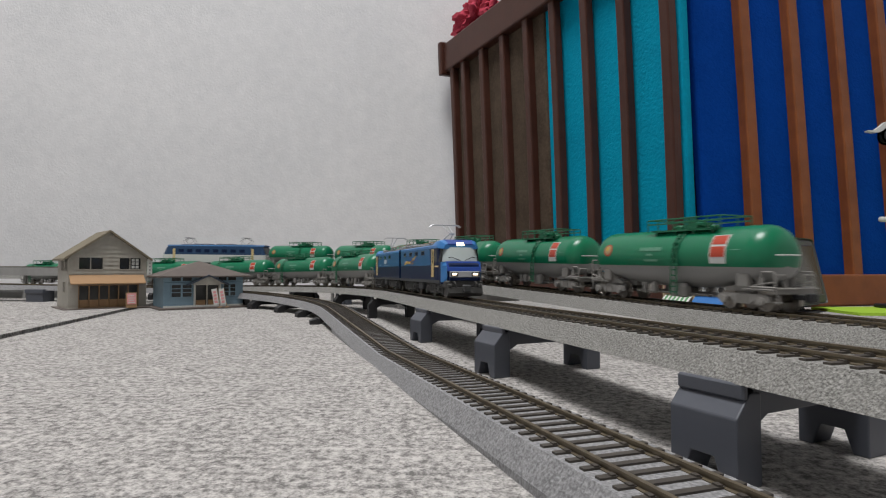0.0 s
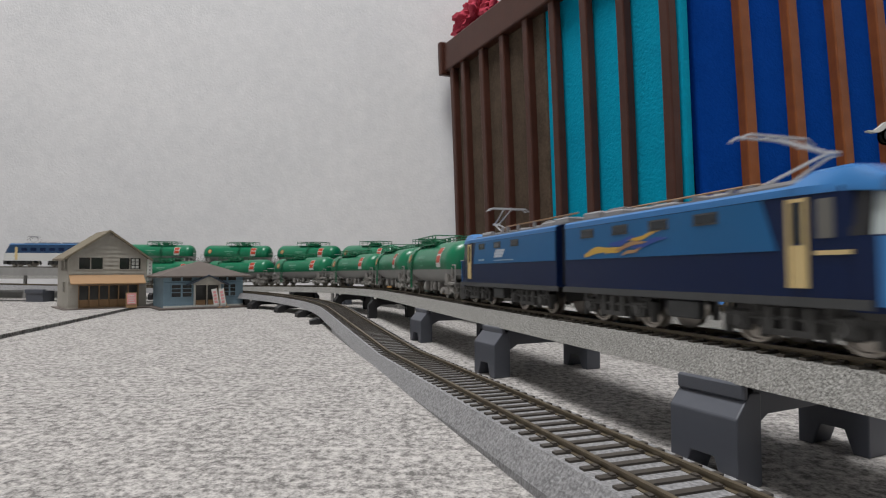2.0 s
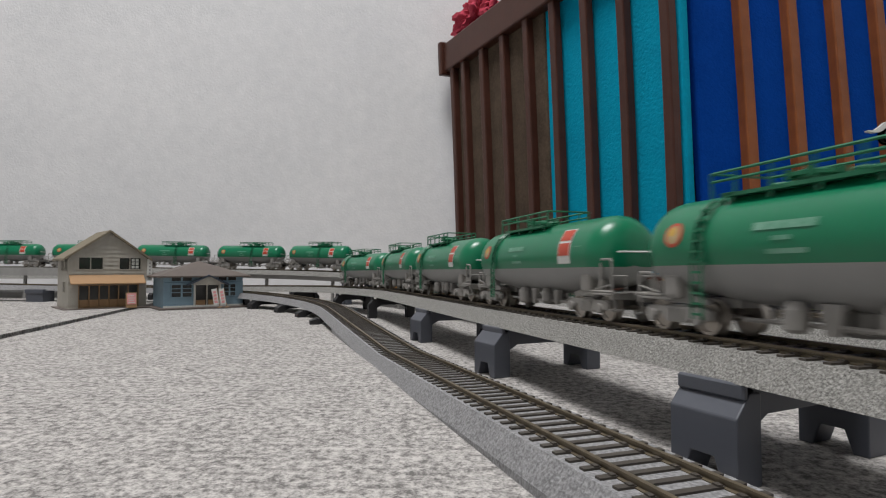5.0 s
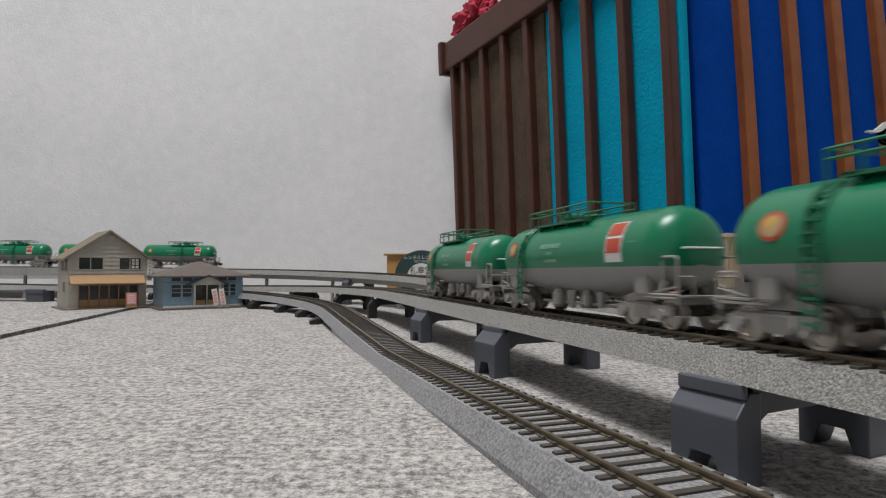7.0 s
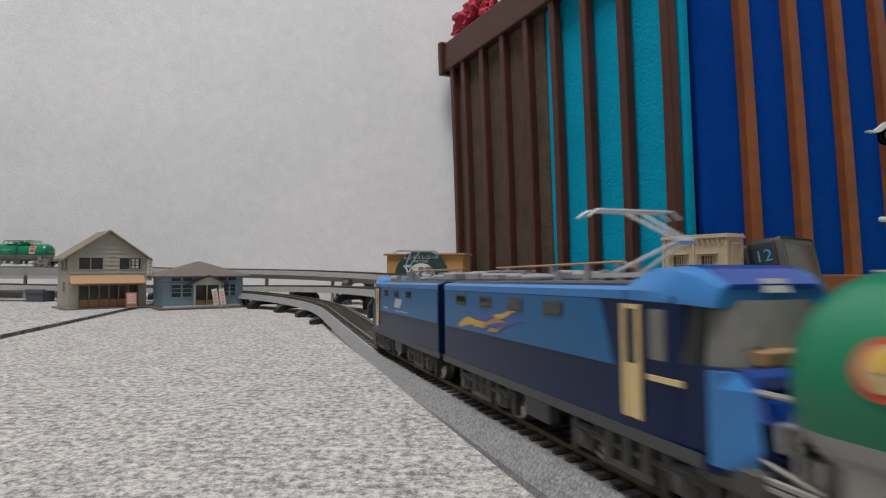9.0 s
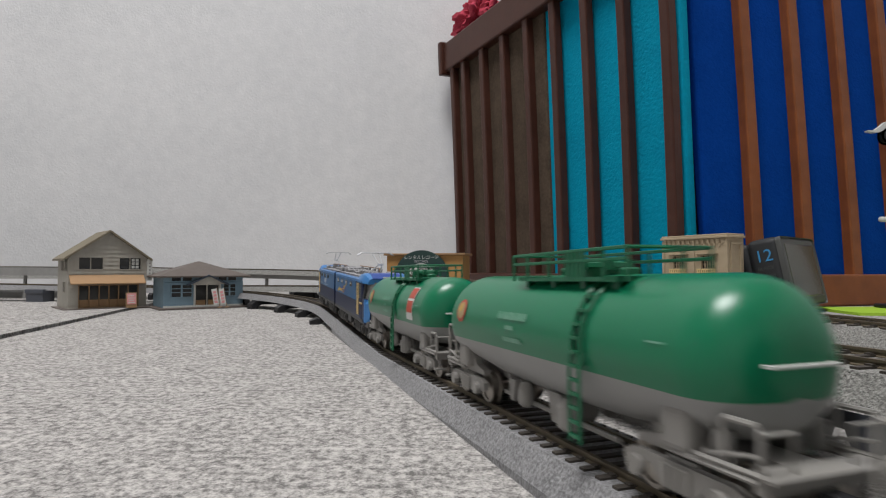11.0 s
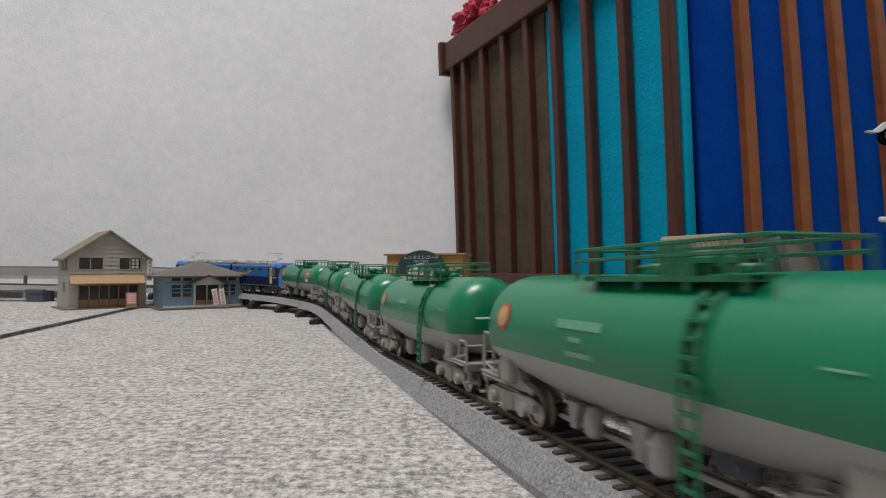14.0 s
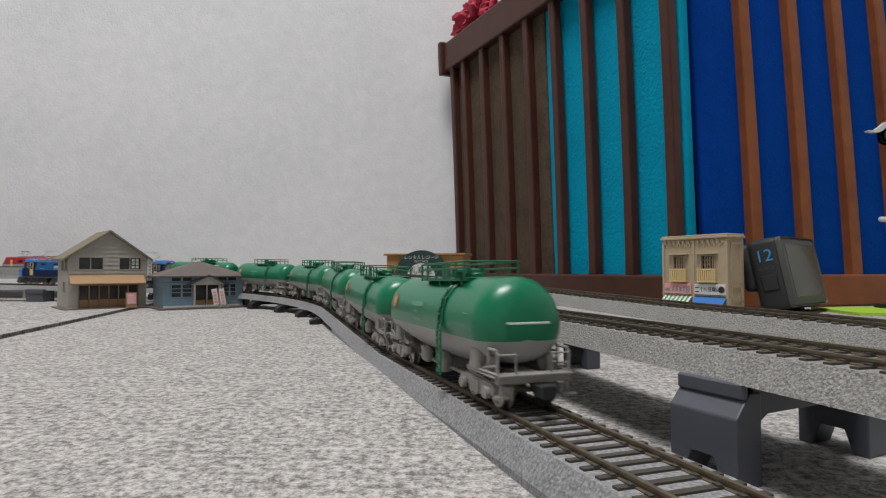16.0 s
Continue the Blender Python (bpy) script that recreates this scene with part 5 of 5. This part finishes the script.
def six_axle_electric(label, upper, lower, roof):
    """An older boxy six-axle electric with two diamond pantographs."""
    t = thing("electric_locomotive", label, "locomotive")
    W = 9.3
    bm = bmesh.new()
    rings = [[(x, -w, 6.0), (x, -w, 14.2), (x, w, 14.2), (x, w, 6.0)] for x, w in ((-59.6, 7.8), (-57, W), (57, W), (59.6, 7.8))]
    loft(bm, rings)
    body = part("lower_body", bm, lower, t)
    bm = bmesh.new()
    loft(bm, [[(-58.6, -7.6, 14.2), (-54.6, -6.6, 23.2), (-54.6, 6.6, 23.2), (-58.6, 7.6, 14.2)], [(-54, -W, 14.2), (-53, -8.2, 23.2), (-53, 8.2, 23.2), (-54, W, 14.2)], [(54, -W, 14.2), (53, -8.2, 23.2), (53, 8.2, 23.2), (54, W, 14.2)], [(58.6, -7.6, 14.2), (54.6, -6.6, 23.2), (54.6, 6.6, 23.2), (58.6, 7.6, 14.2)]])
    part("upper_body", bm, upper, t)
    bm = bmesh.new()
    loft(bm, [[(x, -w, 23.1), (x, -w * 0.6, 24.6), (x, w * 0.6, 24.6), (x, w, 23.1)] for x, w in ((-56, 6.6), (-52, 8.4), (52, 8.4), (56, 6.6))])
    part("roof", bm, roof, t)
    for e in (1, -1):
        bm = bmesh.new()
        loft(bm, [[(e * 58.2, y, 15.2) for y in (-7.0, 7.0)] + [(e * 55.6, y, 21.6) for y in (6.4, -6.4)], [(e * 58.5, y, 15.2) for y in (-7.0, 7.0)] + [(e * 55.9, y, 21.6) for y in (6.4, -6.4)]])
        part("windscreen", bm, M["cab_glass"], t)
        bm = bmesh.new()
        for s in (1, -1):
            box(bm, e * 59.6 - 0.5, e * 59.6 + 0.7, s * 5 - 1.2, s * 5 + 1.2, 10.5, 12.5, 0.3)
        part("headlight_pair", bm, M["lamp_off"], t)
        bm = bmesh.new()
        for s in (1, -1):
            slab(bm, e * 45 - 1.4, e * 45 + 1.4, 7, 20.5, W, s, 0.25)
        part("door", bm, M["cream"], t, "cream cab door rails")
        bm = bmesh.new()
        box(bm, min(e * 56, e * 60.2), max(e * 56, e * 60.2), -8, 8, 2.0, 6.4, 0.4)
        part("buffer_beam", bm, M["chassis"], t)
        bm = bmesh.new()
        x = e * 33
        box(bm, x - 7, x + 7, -5, 5, 24.5, 25.2)
        for s in (1, -1):
            for d in (1, -1):
                tube(bm, [(x + d * 3, s * 4, 25.2), (x + d * 6.5, s * 2.4, 28.6), (x + d * 0.6, s * 1.4, 32.0)], 0.3, 4)
        for d in (1, -1):
            tube(bm, [(x + d * 1.4, -7.6, 31.4), (x + d * 1.4, -5.5, 32.2), (x + d * 1.4, 5.5, 32.2), (x + d * 1.4, 7.6, 31.4)], 0.35, 4)
        part("pantograph", bm, M["roof_grey"], t, "raised diamond pantograph")
    bm = bmesh.new()
    for s in (1, -1):
        for x in (-36, -26, -16, -6, 4, 14, 24, 34):
            slab(bm, x, x + 6, 16.6, 19.8, 8.85, s, 0.3)
    part("louvre", bm, M["navy"], t)
    bm = bmesh.new()
    for x in (-20, -8, 6, 18):
        box(bm, x, x + 8, -4, 4, 24.5, 26, 0.4)
    part("roof_equipment", bm, M["roof_grey"], t)
    for cx in (-42, 0, 42):
        loco_bogie(cx, t, M["chassis"], 8.0)
    return t
wagon = tank_wagon(True)
plain = tank_wagon(False)
loco_a, front_a, rear_a = twin_electric(True, "blue twin-section model electric locomotive with lit headlights")
sections_a = (front_a, rear_a)
loco_c, front_c, rear_c = twin_electric(False, "blue twin-section model electric locomotive hauling tank wagons")
sections_c = (front_c, rear_c)
loco_b = six_axle_electric("blue and white six-axle model electric locomotive", M["steel_blue"], M["white"], M["blue"])
loco_d = six_axle_electric("red and grey six-axle model electric locomotive", M["loco_red"], M["grey"], M["loco_red"])
HERE = pose(0, 0, 0)
train_a = [wagon] + [copy_thing(wagon, HERE) for i in range(5)]
train_b = [copy_thing(wagon, HERE) for i in range(6)]
train_c = [copy_thing(wagon, HERE), plain] + [copy_thing(plain, HERE) for i in range(4)]
# ---- movement ----
PITCH = 90.5


def reach_a(t):
    """Where the reference point of the approaching train is, in millimetres along its track."""
    return 783.06 - (87.15 * t + 1.60 * t * t - 0.05 * t ** 3)


def reach_b(t):
    return 73.07 + 85.33 * t - 0.255 * t * t + 0.042 * t ** 3 if t < 8 else 73.07 + 85.33 * 8 - 0.255 * 64 + 0.042 * 512 + 89.3 * (t - 8)


def reach_c(t):
    return -1278.71 + 85.31 * t + 0.095 * t * t - 0.008 * t ** 3 - min(5.0 * max(0.0, 9.2 - t), 6.5)


def on_track(track, s, half, way):
    """The pose of a vehicle whose bogies stand half its base before and behind s; way: 1 along the track, -1 against it."""
    x0, y0, z0, _ = along(track, s - half)
    x1, y1, z1, _ = along(track, s + half)
    fx, fy, fz = (x1 - x0) * way, (y1 - y0) * way, (z1 - z0) * way
    yaw = math.degrees(math.atan2(fy, fx))
    pitch = -math.degrees(math.atan2(fz, math.hypot(fx, fy)))
    return pose((x0 + x1) / 2 * MM, (y0 + y1) / 2 * MM, (z0 + z1) / 2 * MM, 0, pitch, yaw)


TIMES = [i * 0.2 for i in range(81)]


def run_train(track, reach, way, offset, wagons, loco, gap, sections=None):
    """Keys six wagons and their locomotive; wagon k trails the leader by k lengths."""
    for k, w in enumerate(wagons):
        walk(w, [(t, on_track(track, reach(t) + offset + way * (5 - k) * PITCH, 30.0, way)) for t in TIMES])
    if sections:
        lead = way * (5 * PITCH + gap)
        base = {t: on_track(track, reach(t) + offset + lead, 20, way) for t in TIMES}
        walk(loco, [(t, base[t]) for t in TIMES])
        front, rear = sections
        for sec, sgn in ((front, 1), (rear, -1)):
            rows = []
            for t in TIMES:
                mid = on_track(track, reach(t) + offset + lead + way * sgn * 40.5, 20.5, way)
                m = mid @ pose(-sgn * 40.5 * MM, 0, 0) @ pose(0, 0, 0, 0, 0, 0 if sgn > 0 else 180)
                rows.append((t, base[t].inverted() @ m))
            walk(sec, rows)
    else:
        lead = way * (5 * PITCH + gap)
        walk(loco, [(t, on_track(track, reach(t) + offset + lead, 42, way)) for t in TIMES])


def motions():
    run_train("a", reach_a, -1, 24.8, train_a, loco_a, 130.0, sections_a)
    run_train("b", reach_b, 1, 24.5, train_b, loco_b, 103.0)
    run_train("c", reach_c, 1, -33.5, train_c, loco_c, 120.0, sections_c)
    walk(loco_d, [(t, on_track("e", 316 + 98 * (15.0 - t), 42, -1)) for t in TIMES])


motions()
